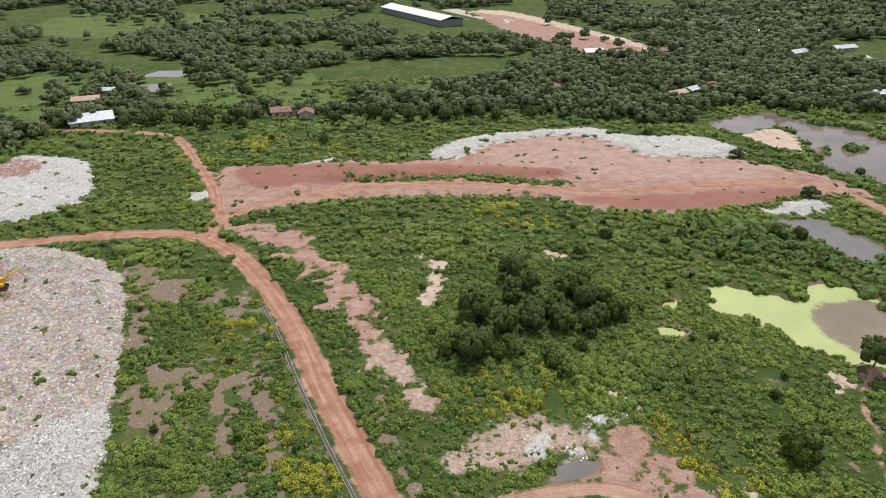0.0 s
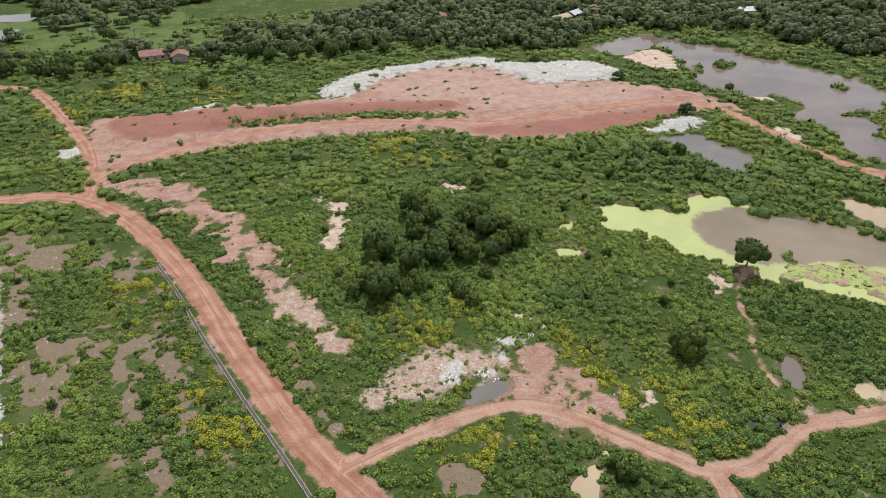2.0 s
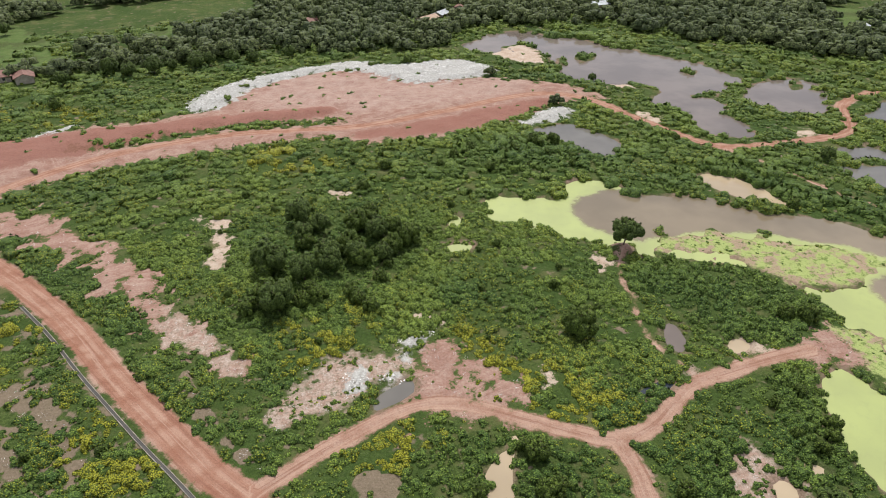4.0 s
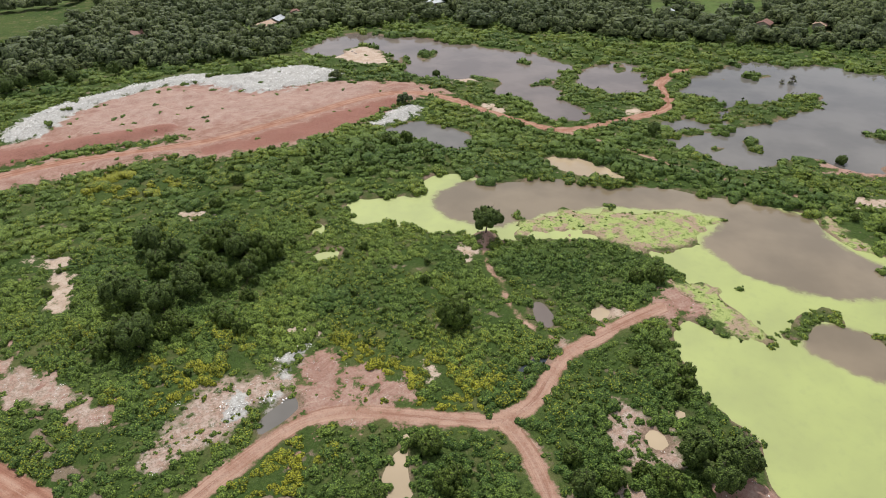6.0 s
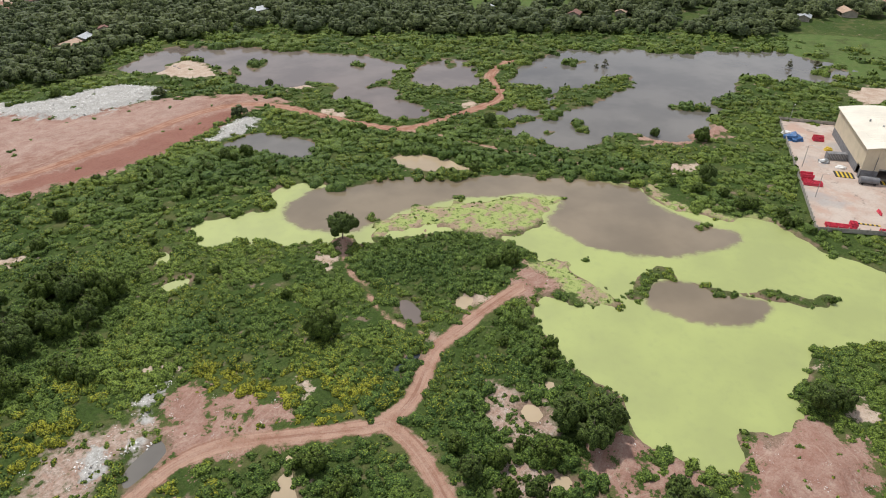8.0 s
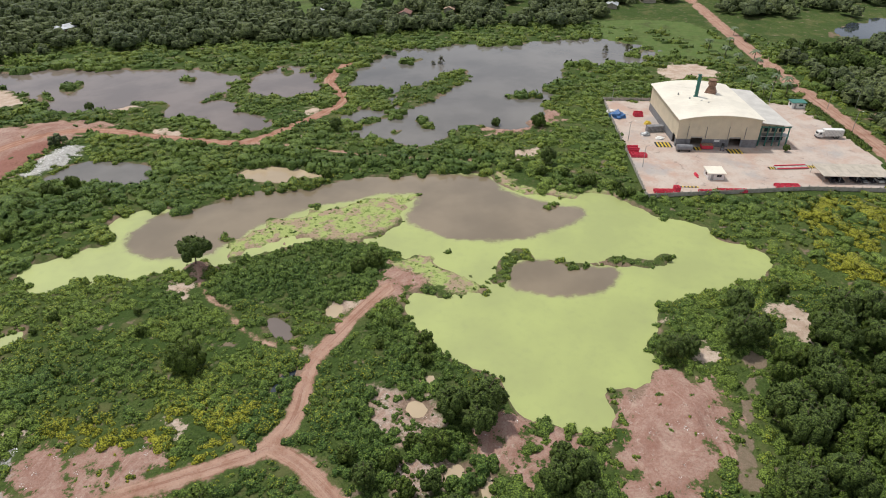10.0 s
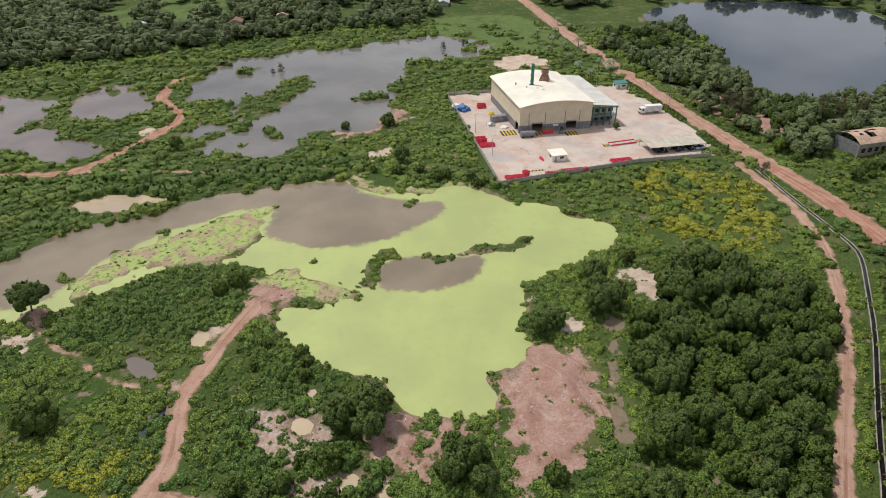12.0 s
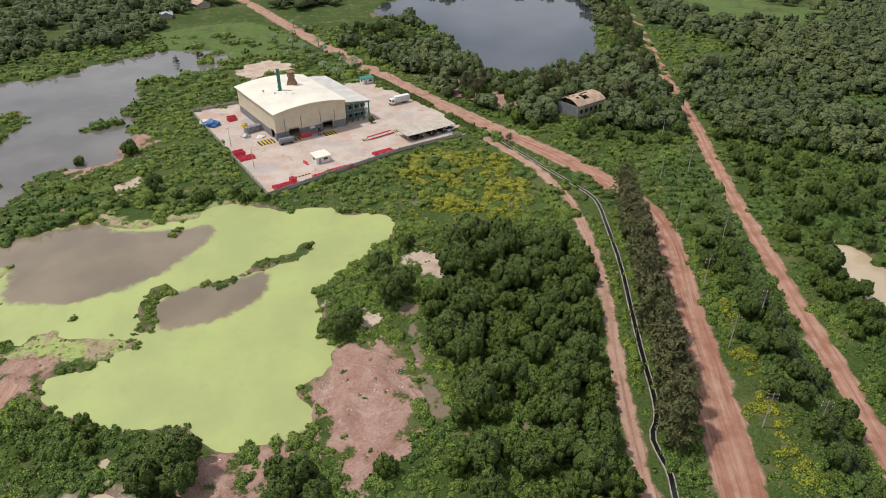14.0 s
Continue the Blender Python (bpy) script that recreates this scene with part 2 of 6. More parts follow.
def in_area(pts, x, y, reach=30.0, smooth=2):
    """Metres inside an outline (negative outside, down to -reach)."""
    p = chaikin(pts, True, smooth)
    out = np.full(x.shape, -reach)
    m = (x > p[:, 0].min() - reach) & (x < p[:, 0].max() + reach) & (y > p[:, 1].min() - reach) & (y < p[:, 1].max() + reach)
    if m.any():
        X, Y = x[m], y[m]
        d, _ = segments(p, X, Y, True)
        inside = np.zeros(X.shape, bool)
        for a, b in zip(p, np.roll(p, -1, 0)):
            if a[1] != b[1]:
                inside ^= ((a[1] > Y) != (b[1] > Y)) & (X < (b[0] - a[0]) * (Y - a[1]) / (b[1] - a[1]) + a[0])
        out[m] = np.maximum(np.where(inside, d, -d), -reach)
    return out


def on_line(pts, width, x, y, reach=30.0):
    """Metres inside a band along a line, and the way across it."""
    p = chaikin(pts, False, 2)
    out, across = np.full(x.shape, -reach), np.full(x.shape, 99.0)
    m = (x > p[:, 0].min() - reach) & (x < p[:, 0].max() + reach) & (y > p[:, 1].min() - reach) & (y < p[:, 1].max() + reach)
    if m.any():
        d, s = segments(p, x[m], y[m], False)
        out[m], across[m] = np.maximum(width / 2 - d, -reach), d * s
    return out, across


TABLES = [np.random.RandomState(k).rand(64, 64) for k in range(12)]


def patchy(x, y, scale, k):
    """Smooth noise from 0 to 1."""
    u, v = x / scale + 31.7, y / scale + 17.3
    i, j = np.floor(u).astype(int), np.floor(v).astype(int)
    f, g = u - i, v - j
    f, g = f * f * (3 - 2 * f), g * g * (3 - 2 * g)
    T = TABLES[k]
    i0, j0, i1, j1 = i % 64, j % 64, (i + 1) % 64, (j + 1) % 64
    return (T[i0, j0] * (1 - f) + T[i1, j0] * f) * (1 - g) + (T[i0, j1] * (1 - f) + T[i1, j1] * f) * g


# Roads: centre line and width.
ROADS = {
    "haul": ([(20, 45), (4, 68), (-4, 78), (-12, 90), (-18, 102), (-25, 115), (-32, 129), (-40, 147), (-49, 163), (-57, 176), (-68, 192), (-81, 204), (-94, 211), (-110, 211), (-130, 208), (-155, 202), (-230, 185)], 7.0),
    "north": ([(-84, 206), (-86, 222), (-93, 245), (-106, 272), (-120, 296), (-134, 321), (-150, 338), (-230, 345)], 5.5),
    "bench": ([(-84, 220), (-75, 234), (-57, 247), (-35, 257), (-9, 261), (16, 261), (39, 254), (63, 250), (87, 253), (112, 257), (139, 263), (160, 258), (171, 240), (172, 224), (177, 202), (182, 182), (194, 175), (220, 172), (239, 171), (252, 175), (270, 200), (303, 206)], 5.5),
    "track": ([(-6, 82), (7, 87), (17, 90), (28, 93), (37, 91), (46, 84), (55, 76), (63, 69), (72, 69), (80, 73), (89, 77), (98, 77), (109, 77), (122, 76)], 4.2),
    "spur": ([(64, 69), (63, 61), (61, 55), (58, 48), (50, 30)], 4.0),
    "footpath": ([(108, 130), (98, 120), (94, 105), (89, 96), (89, 87), (91, 79)], 1.2),
    "dike": ([(182, 182), (190, 168), (193, 149), (196, 129), (201, 113), (205, 96), (215, 84)], 2.0),
    "main": ([(700, 110), (581, 60), (459, 16), (394, -10), (342, -31), (300, -49), (265, -65), (246, -74), (229, -83), (211, -91), (194, -97), (172, -101), (152, -97), (127, -88), (105, -81), (87, -75), (75, -71), (55, -64), (20, -50)], 9.5),
    "east": ([(640, -290), (518, -244), (404, -210), (308, -176), (250, -159), (208, -144), (168, -131), (135, -121), (109, -113), (91, -108), (70, -101), (30, -88)], 5.5),
    "bank": ([(245, -63), (219, -73), (196, -78), (174, -77), (150, -73), (126, -67), (105, -60), (91, -56), (79, -53), (60, -48)], 3.6),
}
# Bare laterite, with the pad by the track and the strip beside the haul road.
REDS = [
    [(-106, 279), (-94, 287), (-74, 281), (-60, 291), (-23, 289), (4, 292), (22, 321), (49, 331), (80, 333), (98, 321), (112, 300), (136, 293), (158, 279), (174, 263), (177, 242), (162, 247), (145, 248), (114, 232), (81, 231), (58, 230), (50, 242), (27, 246), (-20, 245), (-52, 241), (-68, 231), (-88, 222)],
    [(-86, 214), (-68, 225), (-55, 212), (-34, 186), (-23, 165), (-17, 150), (-12, 134), (-6, 123), (-1, 114), (-7, 112), (-13, 125), (-22, 142), (-30, 155), (-40, 175), (-60, 199)],
    [(42, 113), (46, 106), (42, 96), (43, 89), (50, 80), (36, 88), (28, 91), (19, 89), (23, 93), (30, 97), (33, 101), (35, 108)],
    [(46, 101), (51, 93), (50, 88), (44, 92), (41, 96)],
    [(122, 80), (130, 82), (136, 74), (128, 66), (118, 72)],
    [(107, 13), (114, 6), (122, 6), (123, 0), (120, -6), (118, -11), (109, -13), (96, -12), (86, -8), (82, -2), (79, 4), (90, 5), (98, 9), (103, 9)],
    [(85, 34), (92, 30), (95, 24), (95, 18), (93, 13), (83, 14), (78, 20), (80, 29)],
    [(242, 100), (262, 96), (282, 80), (272, 72), (252, 78), (236, 88)],
    [(27, 909), (67, 685), (103, 559), (130, 529), (189, 557), (179, 630), (135, 746), (84, 876)],
    [(300, -62), (320, -56), (345, -48), (330, -70), (280, -98), (262, -100)],
]
SCARS = [
    [(-100, 282), (-60, 288), (-20, 284), (30, 282), (60, 276), (50, 266), (0, 272), (-50, 262), (-80, 250)],
    [(-160, 184), (-134, 176), (-126, 160), (-132, 138), (-150, 130), (-170, 150)], [(-215, 290), (-190, 292), (-180, 272), (-200, 262)],
    [(45, 246), (90, 246), (140, 256), (160, 250), (120, 234), (70, 232)],
]
LIMES = [
    [(-60, 60), (-70, 92), (-77, 120), (-84, 112), (-100, 86), (-104, 60)],
    [(-6, 310), (18, 332), (44, 339), (69, 346), (86, 344), (101, 328), (127, 330), (142, 322), (149, 301), (137, 295), (123, 294), (104, 292), (93, 306), (80, 325), (66, 333), (41, 325), (25, 318), (14, 301), (2, 291), (-7, 294)],
    [(-74, 281), (-58, 294), (-50, 296), (-60, 284)],
    [(124, 230), (139, 239), (152, 242), (153, 234), (142, 226), (133, 229), (125, 224)],
    [(-211, 300), (-198, 300), (-171, 294), (-161, 282), (-142, 240), (-151, 234), (-156, 223), (-200, 210)],
    [(32, 113), (37, 114), (36, 109), (32, 108)], [(26, 104), (30, 104), (28, 99), (24, 100)],
    [(-110, 250), (-98, 254), (-94, 246), (-104, 242)],
    [(33, 113), (35, 115), (40, 115), (42, 113), (39, 112), (34, 111)], [(18, 106), (22, 107), (23, 104), (21, 102), (18, 102)],
]
WASTES = [[(-200, 192), (-154, 199), (-137, 200), (-122, 195), (-109, 187), (-98, 172), (-87, 144), (-79, 125), (-76, 108), (-67, 88), (-64, 60), (-200, 60)]]
FIELDS = [
    [(-237, 494), (-143, 560), (-77, 460), (-66, 398), (-108, 380), (-198, 410)],
    [(-330, 520), (-250, 470), (-214, 362), (-250, 340), (-300, 400)],
    [(-30, 470), (20, 470), (16, 440), (-26, 440)], [(-60, 620), (60, 640), (80, 580), (0, 560)],
    [(-500, 900), (-260, 860), (-220, 700), (-420, 640)],
    [(80, 322), (100, 336), (118, 322), (108, 306), (94, 312)], [(-30, 306), (10, 316), (16, 304), (-20, 296)],
    [(420, 330), (520, 360), (600, 280), (480, 260)], [(400, -250), (560, -300), (620, -400), (430, -330)],
    [(441, 368), (470, 309), (468, 247), (429, 246), (398, 292), (403, 334)],
    [(402, 332), (468, 271), (447, 239), (392, 272)],
    [(458, 126), (507, 54), (451, 21), (406, 1), (387, 38), (401, 60), (421, 89)],
    [(420, -302), (469, -363), (462, -397), (383, -315), (379, -287)],
    [(293, -203), (291, -211), (253, -184), (254, -178)],
    [(193, -166), (183, -165), (172, -155), (181, -155)],
]
PALES = [
    [(20, 915), (90, 880), (140, 748), (185, 632), (196, 575), (184, 570), (168, 630), (120, 735), (74, 840), (10, 870)],
    [(358, 50), (388, 40), (372, 22), (346, 34)],
    [(158, 332), (173, 344), (187, 340), (181, 306), (172, 303), (159, 320)],
    [(178, 226), (184, 217), (183, 206), (175, 212)],
    [(227, 80), (232, 72), (226, 70), (221, 77)],
    [(189, 263), (198, 258), (194, 251), (186, 256)],
    [(229, 183), (236, 177), (228, 172), (222, 176)],
    [(200, 167), (206, 163), (200, 160), (197, 163)],
    [(157, -19), (165, -22), (163, -26), (153, -30), (146, -25), (149, -20)],
    [(135, -2), (135, -6), (128, -6), (129, -3)],
    [(144, 7), (145, 3), (140, 4), (140, 6)],
    [(84, 18), (85, 14), (83, 14), (82, 17)],
    [(60, 92), (62, 89), (60, 88), (59, 90)],
    [(60, 91), (63, 89), (60, 87), (59, 89)],
    [(40, 122), (45, 120), (43, 117), (39, 120)],
    [(-9, 191), (-2, 193), (4, 185), (-3, 182)],
    [(-4, 183), (1, 178), (1, 173), (-2, 169), (0, 162), (-6, 159), (-7, 165), (-4, 170)],
    [(32, 197), (39, 196), (42, 190), (36, 189)],
    [(94, 130), (100, 128), (98, 121), (93, 123)],
    [(378, 43), (391, 25), (367, 15), (355, 25), (356, 38)],
    [(106, 86), (112, 84), (116, 79), (112, 78), (105, 82)],
    [(226, 79), (231, 74), (225, 69), (218, 74)],
    [(157, -18), (168, -24), (159, -26), (149, -30), (145, -23), (153, -19)],
]
BROKEN = [
    [(2, 107), (8, 110), (14, 112), (27, 114), (35, 113), (32, 102), (23, 102), (19, 99), (9, 97), (2, 98)],
    [(-19, 155), (-15, 146), (-13, 134), (-7, 129), (-4, 116), (-5, 112), (-10, 122), (-16, 130), (-20, 138)],
    [(87, 62), (92, 56), (91, 44), (85, 38), (77, 44), (78, 54)],
    [(92, 81), (94, 79), (90, 77), (88, 80)],
    [(69, 49), (78, 37), (71, 32), (66, 43)],
]   # pale stony ground with weeds
DIRT = [
    [(-110, 194), (-101, 190), (-86, 176), (-69, 171), (-50, 156), (-63, 153), (-78, 163), (-86, 162), (-80, 142), (-80, 133), (-84, 138), (-90, 157)],
    [(-74, 132), (-44, 130), (-42, 123), (-55, 122), (-64, 122), (-62, 108), (-65, 106)],
    [(-79, 124), (-72, 126), (-67, 115), (-65, 106)],
    [(14, 80), (21, 77), (20, 73), (13, 73)],
]   # worn brown ground with litter
THIN = [(-62, 180), (-40, 150), (-18, 100), (-14, 80), (-66, 80), (-80, 120), (-96, 170)]   # worn ground with little cover
LANES = [[(-98, 181), (-82, 148), (-70, 124), (-63, 106)], [(-58, 130), (-48, 107), (-43, 96), (-38, 86)], [(-45, 124), (-38, 106), (-31, 88)], [(136, -16), (117, -15), (106, -15), (96, -17)], [(105, -3), (97, -5), (92, -5), (88, -7)], [(-16, 128), (-14, 111), (-9, 98), (-4, 89)]]   # worn lanes through the scrub
DRAIN = [(241, -69), (216, -76.5), (197, -83), (186, -86.5), (178, -86), (165, -83), (143, -78), (120, -71), (103, -66), (93, -63.5), (86, -61), (82, -57.5), (77, -57), (73, -57), (67, -55), (50, -50)]
SIDE_DRAIN = [(-10.5, 76), (-17.5, 90), (-23.5, 101), (-30, 114), (-37, 128), (-45, 146), (-53, 161)]
# Ponds: outline, and outlines of islands.
PONDS = {
    "algae": [(79, 168), (84, 173), (93, 170), (106, 163), (112, 169), (112, 174), (121, 174), (128, 167), (130, 158), (137, 154), (150, 152), (158, 134), (167, 129), (179, 120), (186, 110), (194, 96), (203, 80), (194, 73), (190, 62), (196, 53), (196, 46), (201, 45), (206, 34), (198, 25), (196, 13), (195, 4), (189, -4), (188, -11), (187, -18), (178, -17), (169, -14), (163, -6), (155, 2), (149, 8), (139, 9), (132, 9), (127, 5), (121, 6), (116, 5), (112, 8), (108, 13), (104, 9), (99, 9), (95, 14), (96, 20), (95, 29), (100, 32), (104, 35), (106, 42), (105, 48), (109, 59), (116, 65), (122, 70), (124, 60), (130, 53), (137, 62), (141, 71), (137, 79), (142, 92), (139, 96), (138, 106), (123, 118), (112, 124), (105, 132), (96, 140), (95, 149), (83, 154), (77, 159)],
    "rubble": [(122, 222), (144, 224), (150, 208), (152, 191), (139, 186), (134, 200), (130, 216)],
    "upper": [(150, 356), (174, 370), (202, 372), (203, 343), (221, 347), (233, 322), (240, 300), (255, 278), (258, 257), (259, 239), (239, 235), (224, 228), (215, 212), (211, 186), (201, 186), (188, 190), (188, 202), (198, 214), (194, 227), (210, 246), (204, 257), (190, 266), (177, 272), (171, 282), (184, 297), (185, 313), (189, 344), (174, 346), (159, 334), (153, 343)],
    "middle": [(252, 235), (270, 239), (284, 234), (285, 222), (267, 202), (248, 193), (240, 201), (237, 215), (238, 228)],
    "lower": [(226, 160), (240, 160), (244, 148), (265, 154), (276, 168), (266, 182), (283, 192), (303, 197), (322, 198), (350, 196), (349, 176), (371, 173), (370, 144), (411, 119), (420, 96), (416, 65), (393, 51), (369, 65), (364, 77), (358, 92), (335, 96), (298, 88), (279, 84), (258, 85), (244, 88), (246, 101), (241, 112), (220, 110), (211, 115), (213, 133), (211, 149), (223, 153)],
    "tan": [(163, 164), (173, 155), (176, 136), (174, 128), (162, 143), (158, 158)],
    "lake": [(480, -30), (520, -66), (467, -74), (421, -80), (375, -80), (331, -90), (326, -100), (346, -152), (440, -190), (530, -216), (580, -200), (590, -110), (560, -60)],
    "east": [(148, -148), (129, -153), (108, -140), (118, -134), (137, -141)],
    "fish": [(-220, 450), (-196, 458), (-184, 432), (-204, 424)],
    "fish2": [(-226, 500), (-196, 506), (-190, 490), (-218, 486)],
    "pool": [(38, 74), (43, 75), (43, 73), (40, 68), (39, 64), (34, 67)],
    "ditchpool": [(31, 101), (32, 99), (27, 96), (22, 94), (22, 97), (27, 99)],
    "bogs": [(67, 168), (70, 166), (68, 160), (64, 160)], "bogs2": [(58, 151), (66, 149), (66, 146), (62, 145), (57, 148)],
    "black": [(96, 98), (100, 95), (96, 87), (92, 86), (92, 92)], "orange": [(107, 86), (111, 84), (110, 81), (105, 81), (104, 83)],
    "sand": [(77, 29), (77, 26), (72, 23), (71, 27)], "sand2": [(76, 36), (78, 33), (74, 32), (71, 34)],
    "sand3": [(93, 52), (97, 50), (96, 48), (93, 50)], "sand4": [(86, 50), (88, 49), (87, 46), (85, 46), (84, 48)], "sand5": [(78, 58), (79, 58), (78, 56), (76, 56)],
    "black2": [(80, 82), (86, 79), (84, 78), (78, 79), (76, 77), (75, 78)],
}
MARSHES = [
    [(112, 127), (121, 130), (132, 132), (142, 126), (150, 123), (158, 114), (171, 105), (178, 94), (168, 93), (158, 91), (151, 92), (143, 96), (138, 97), (137, 105), (129, 115), (121, 121)],
    [(134, 81), (143, 75), (143, 69), (137, 61), (136, 55), (130, 52), (128, 57), (128, 64), (132, 71), (132, 77)],
]   # shoals of weed and mud
WEED = [(204, 77), (210, 75), (200, 72), (197, 62), (199, 56), (199, 47), (207, 41), (206, 30), (195, 25), (192, 38), (192, 48), (190, 58), (192, 71)]   # floating weed along the bank
PAD = [(18, 299), (40, 324), (65, 331), (92, 304), (109, 289), (141, 292), (158, 272), (124, 260), (93, 264), (62, 265), (43, 282), (28, 281)]   # trodden pale top of the bench
MOUND = (106.4, 129.2)   # earth mound under the lone tree
BAND = [(-58, 262), (-38, 273), (20, 271), (56, 262), (58, 256), (20, 263), (-38, 264)]   # weeds between the two benches
ISLES = [
    [(268, 158), (280, 157), (293, 149), (312, 149), (325, 141), (302, 132), (286, 136), (268, 132), (251, 140), (250, 147)],
    [(153, 54), (156, 51), (156, 46), (158, 31), (164, 27), (167, 19), (168, 14), (175, 12), (173, 8), (168, 10), (164, 14), (163, 21), (156, 29), (154, 39), (152, 46), (150, 50), (144, 49), (138, 48), (135, 52), (137, 54), (144, 52)],
    [(112, 127), (121, 130), (132, 132), (142, 126), (150, 123), (158, 114), (171, 105), (178, 94), (168, 93), (158, 91), (151, 92), (143, 96), (138, 97), (137, 105), (129, 115), (121, 121)],
    [(134, 81), (143, 75), (143, 69), (137, 61), (136, 55), (130, 52), (128, 57), (128, 64), (132, 71), (132, 77)],
    [(240, 130), (242, 125), (234, 117), (231, 124)],
    [(224, 134), (229, 130), (223, 127), (219, 130)],
    [(222, 152), (255, 142), (251, 138), (232, 143), (219, 147)],
    [(215, 140), (214, 120), (211, 115), (207, 124), (206, 136)],
    [(291, 108), (298, 96), (293, 91), (284, 103)],
    [(244, 161), (248, 156), (240, 152)],
    [(202, 316), (217, 311), (202, 296), (190, 297)],
    [(188, 315), (196, 310), (183, 295)],
    [(279, 237), (287, 231), (272, 221), (266, 223)],
    [(216, 237), (231, 231), (223, 226), (213, 230)],
    [(400, 72), (408, 63), (391, 61), (385, 67)],
    [(301, 188), (314, 183), (304, 179)],
    [(322, 183), (335, 174), (324, 170), (316, 176)],
    [(239, 269), (248, 266), (234, 255)],
    [(189, 53), (191, 49), (187, 48), (186, 51)],
    [(145, 76), (148, 73), (145, 72)],
]
CLEAR = [
    [(106, 160), (114, 162), (127, 165), (138, 154), (152, 152), (180, 121), (204, 81), (188, 65), (191, 52), (190, 38), (172, 44), (162, 52), (155, 65), (154, 79), (156, 89), (162, 91), (178, 94), (172, 105), (151, 123), (136, 130), (120, 130), (110, 135), (104, 144), (104, 151)],
    [(150, 50), (154, 44), (155, 34), (161, 24), (158, 20), (149, 22), (141, 28), (138, 36), (137, 45), (142, 49)],
]
YARD = [(299, 61), (207, 23), (250, -54), (284, -48), (336, -22), (320, 14)]


def survey(x, y):
    """All that the plan says of the points (x, y)."""
    f = {}
    f["ragged"] = patchy(x, y, 6, 7) * 0.6 + patchy(x, y, 2.6, 8) * 0.4 - 0.5
    f["red"] = np.full(x.shape, -30.0)
    for k, p in enumerate(REDS):
        d = in_area(p, x, y)
        if k in (1, 3, 6):      # weedy, broken ground
            d = np.where(d > -8, np.minimum(d, 3) - 0.2 + f["ragged"] * 13, d)
        f["red"] = np.maximum(f["red"], d)
    f["red"] = np.minimum(f["red"], -in_area(BAND, x, y) + 0.5)
    f["pad"] = in_area(PAD, x, y)
    f["thin"] = in_area(THIN, x, y)
    f["lane"] = np.max([on_line(l, 2.6, x, y)[0] for l in LANES], axis=0) + f["ragged"] * 4
    f["lane"] = np.maximum(f["lane"], np.minimum(np.max([in_area(p, x, y) for p in DIRT], axis=0), 2.0) + f["ragged"] * 10 - 0.5)
    f["drain"] = np.maximum(on_line(DRAIN, 5, x, y)[0], on_line(SIDE_DRAIN, 4, x, y)[0])
    f["marsh"] = np.maximum.reduce([in_area(p, x, y) for p in MARSHES] + [in_area(WEED, x, y)])
    f["red"] = np.maximum(f["red"], 3.2 - np.hypot(x - MOUND[0], y - MOUND[1]))
    f["scar"] = np.max([in_area(p, x, y) for p in SCARS], axis=0)
    f["lime"] = np.max([in_area(p, x, y) for p in LIMES], axis=0)
    f["waste"] = np.max([in_area(p, x, y) for p in WASTES], axis=0)
    f["field"] = np.max([in_area(p, x, y) for p in FIELDS], axis=0)
    f["pale"] = np.max([in_area(p, x, y, smooth=2) for p in PALES], axis=0)
    f["pale"] = np.where(f["pale"] > -6, f["pale"] + f["ragged"] * 4 - 0.2, f["pale"])
    f["broken"] = np.max([in_area(p, x, y) for p in BROKEN], axis=0)
    f["broken"] = np.where(f["broken"] > -8, np.minimum(f["broken"], 3) + f["ragged"] * 10, f["broken"])
    f["yard"] = in_area(YARD, x, y, smooth=0)
    f["road"], f["across"] = np.full(x.shape, -30.0), np.full(x.shape, 99.0)
    f["clay"] = np.full(x.shape, -30.0)
    for name, (pts, width) in ROADS.items():
        d, a = on_line(pts, width, x, y)
        if name in ("haul", "north", "bench", "east"):
            f["clay"] = np.maximum(f["clay"], d)
        elif name == "main":
            f["clay"] = np.maximum(f["clay"], np.where(x < 200, d, d - 0.05 * (x - 200)))
        f["across"] = np.where(d > f["road"], a, f["across"])
        f["road"] = np.maximum(f["road"], d)
    wave = (patchy(x, y, 7, 1) - 0.5) * 3 + (patchy(x, y, 2.7, 2) - 0.5) * 1.6
    bays = (patchy(x, y, 17, 9) - 0.5) * 6 + (patchy(x, y, 6, 10) - 0.5) * 4
    f["shore"] = np.full(x.shape, -30.0)
    for name, p in PONDS.items():
        big = name in ("algae", "upper", "lower", "lake", "middle")
        ragged = name in ("upper", "lower", "middle")
        f["shore"] = np.maximum(f["shore"], in_area(p, x, y) + (wave + bays if ragged else wave) * ((1.25 if name == "algae" else 1.0) if big else 0.55))
    for k, p in enumerate(ISLES):
        f["shore"] = np.minimum(f["shore"], -in_area(p, x, y) + wave * 0.7 + f["ragged"] * (12 if k in (2, 3) else 6))
    f["shore"] = np.minimum(f["shore"], np.hypot(x - MOUND[0], y - MOUND[1]) - 4.5)
    f["shore"] = np.minimum(f["shore"], np.where(f["road"] > -3, -f["road"] - 1.0, 30))
    return f


def ramp(v, lo, hi):
    t = np.clip((v - lo) / (hi - lo), 0, 1)
    return t * t * (3 - 2 * t)


WATER_Z = -0.5


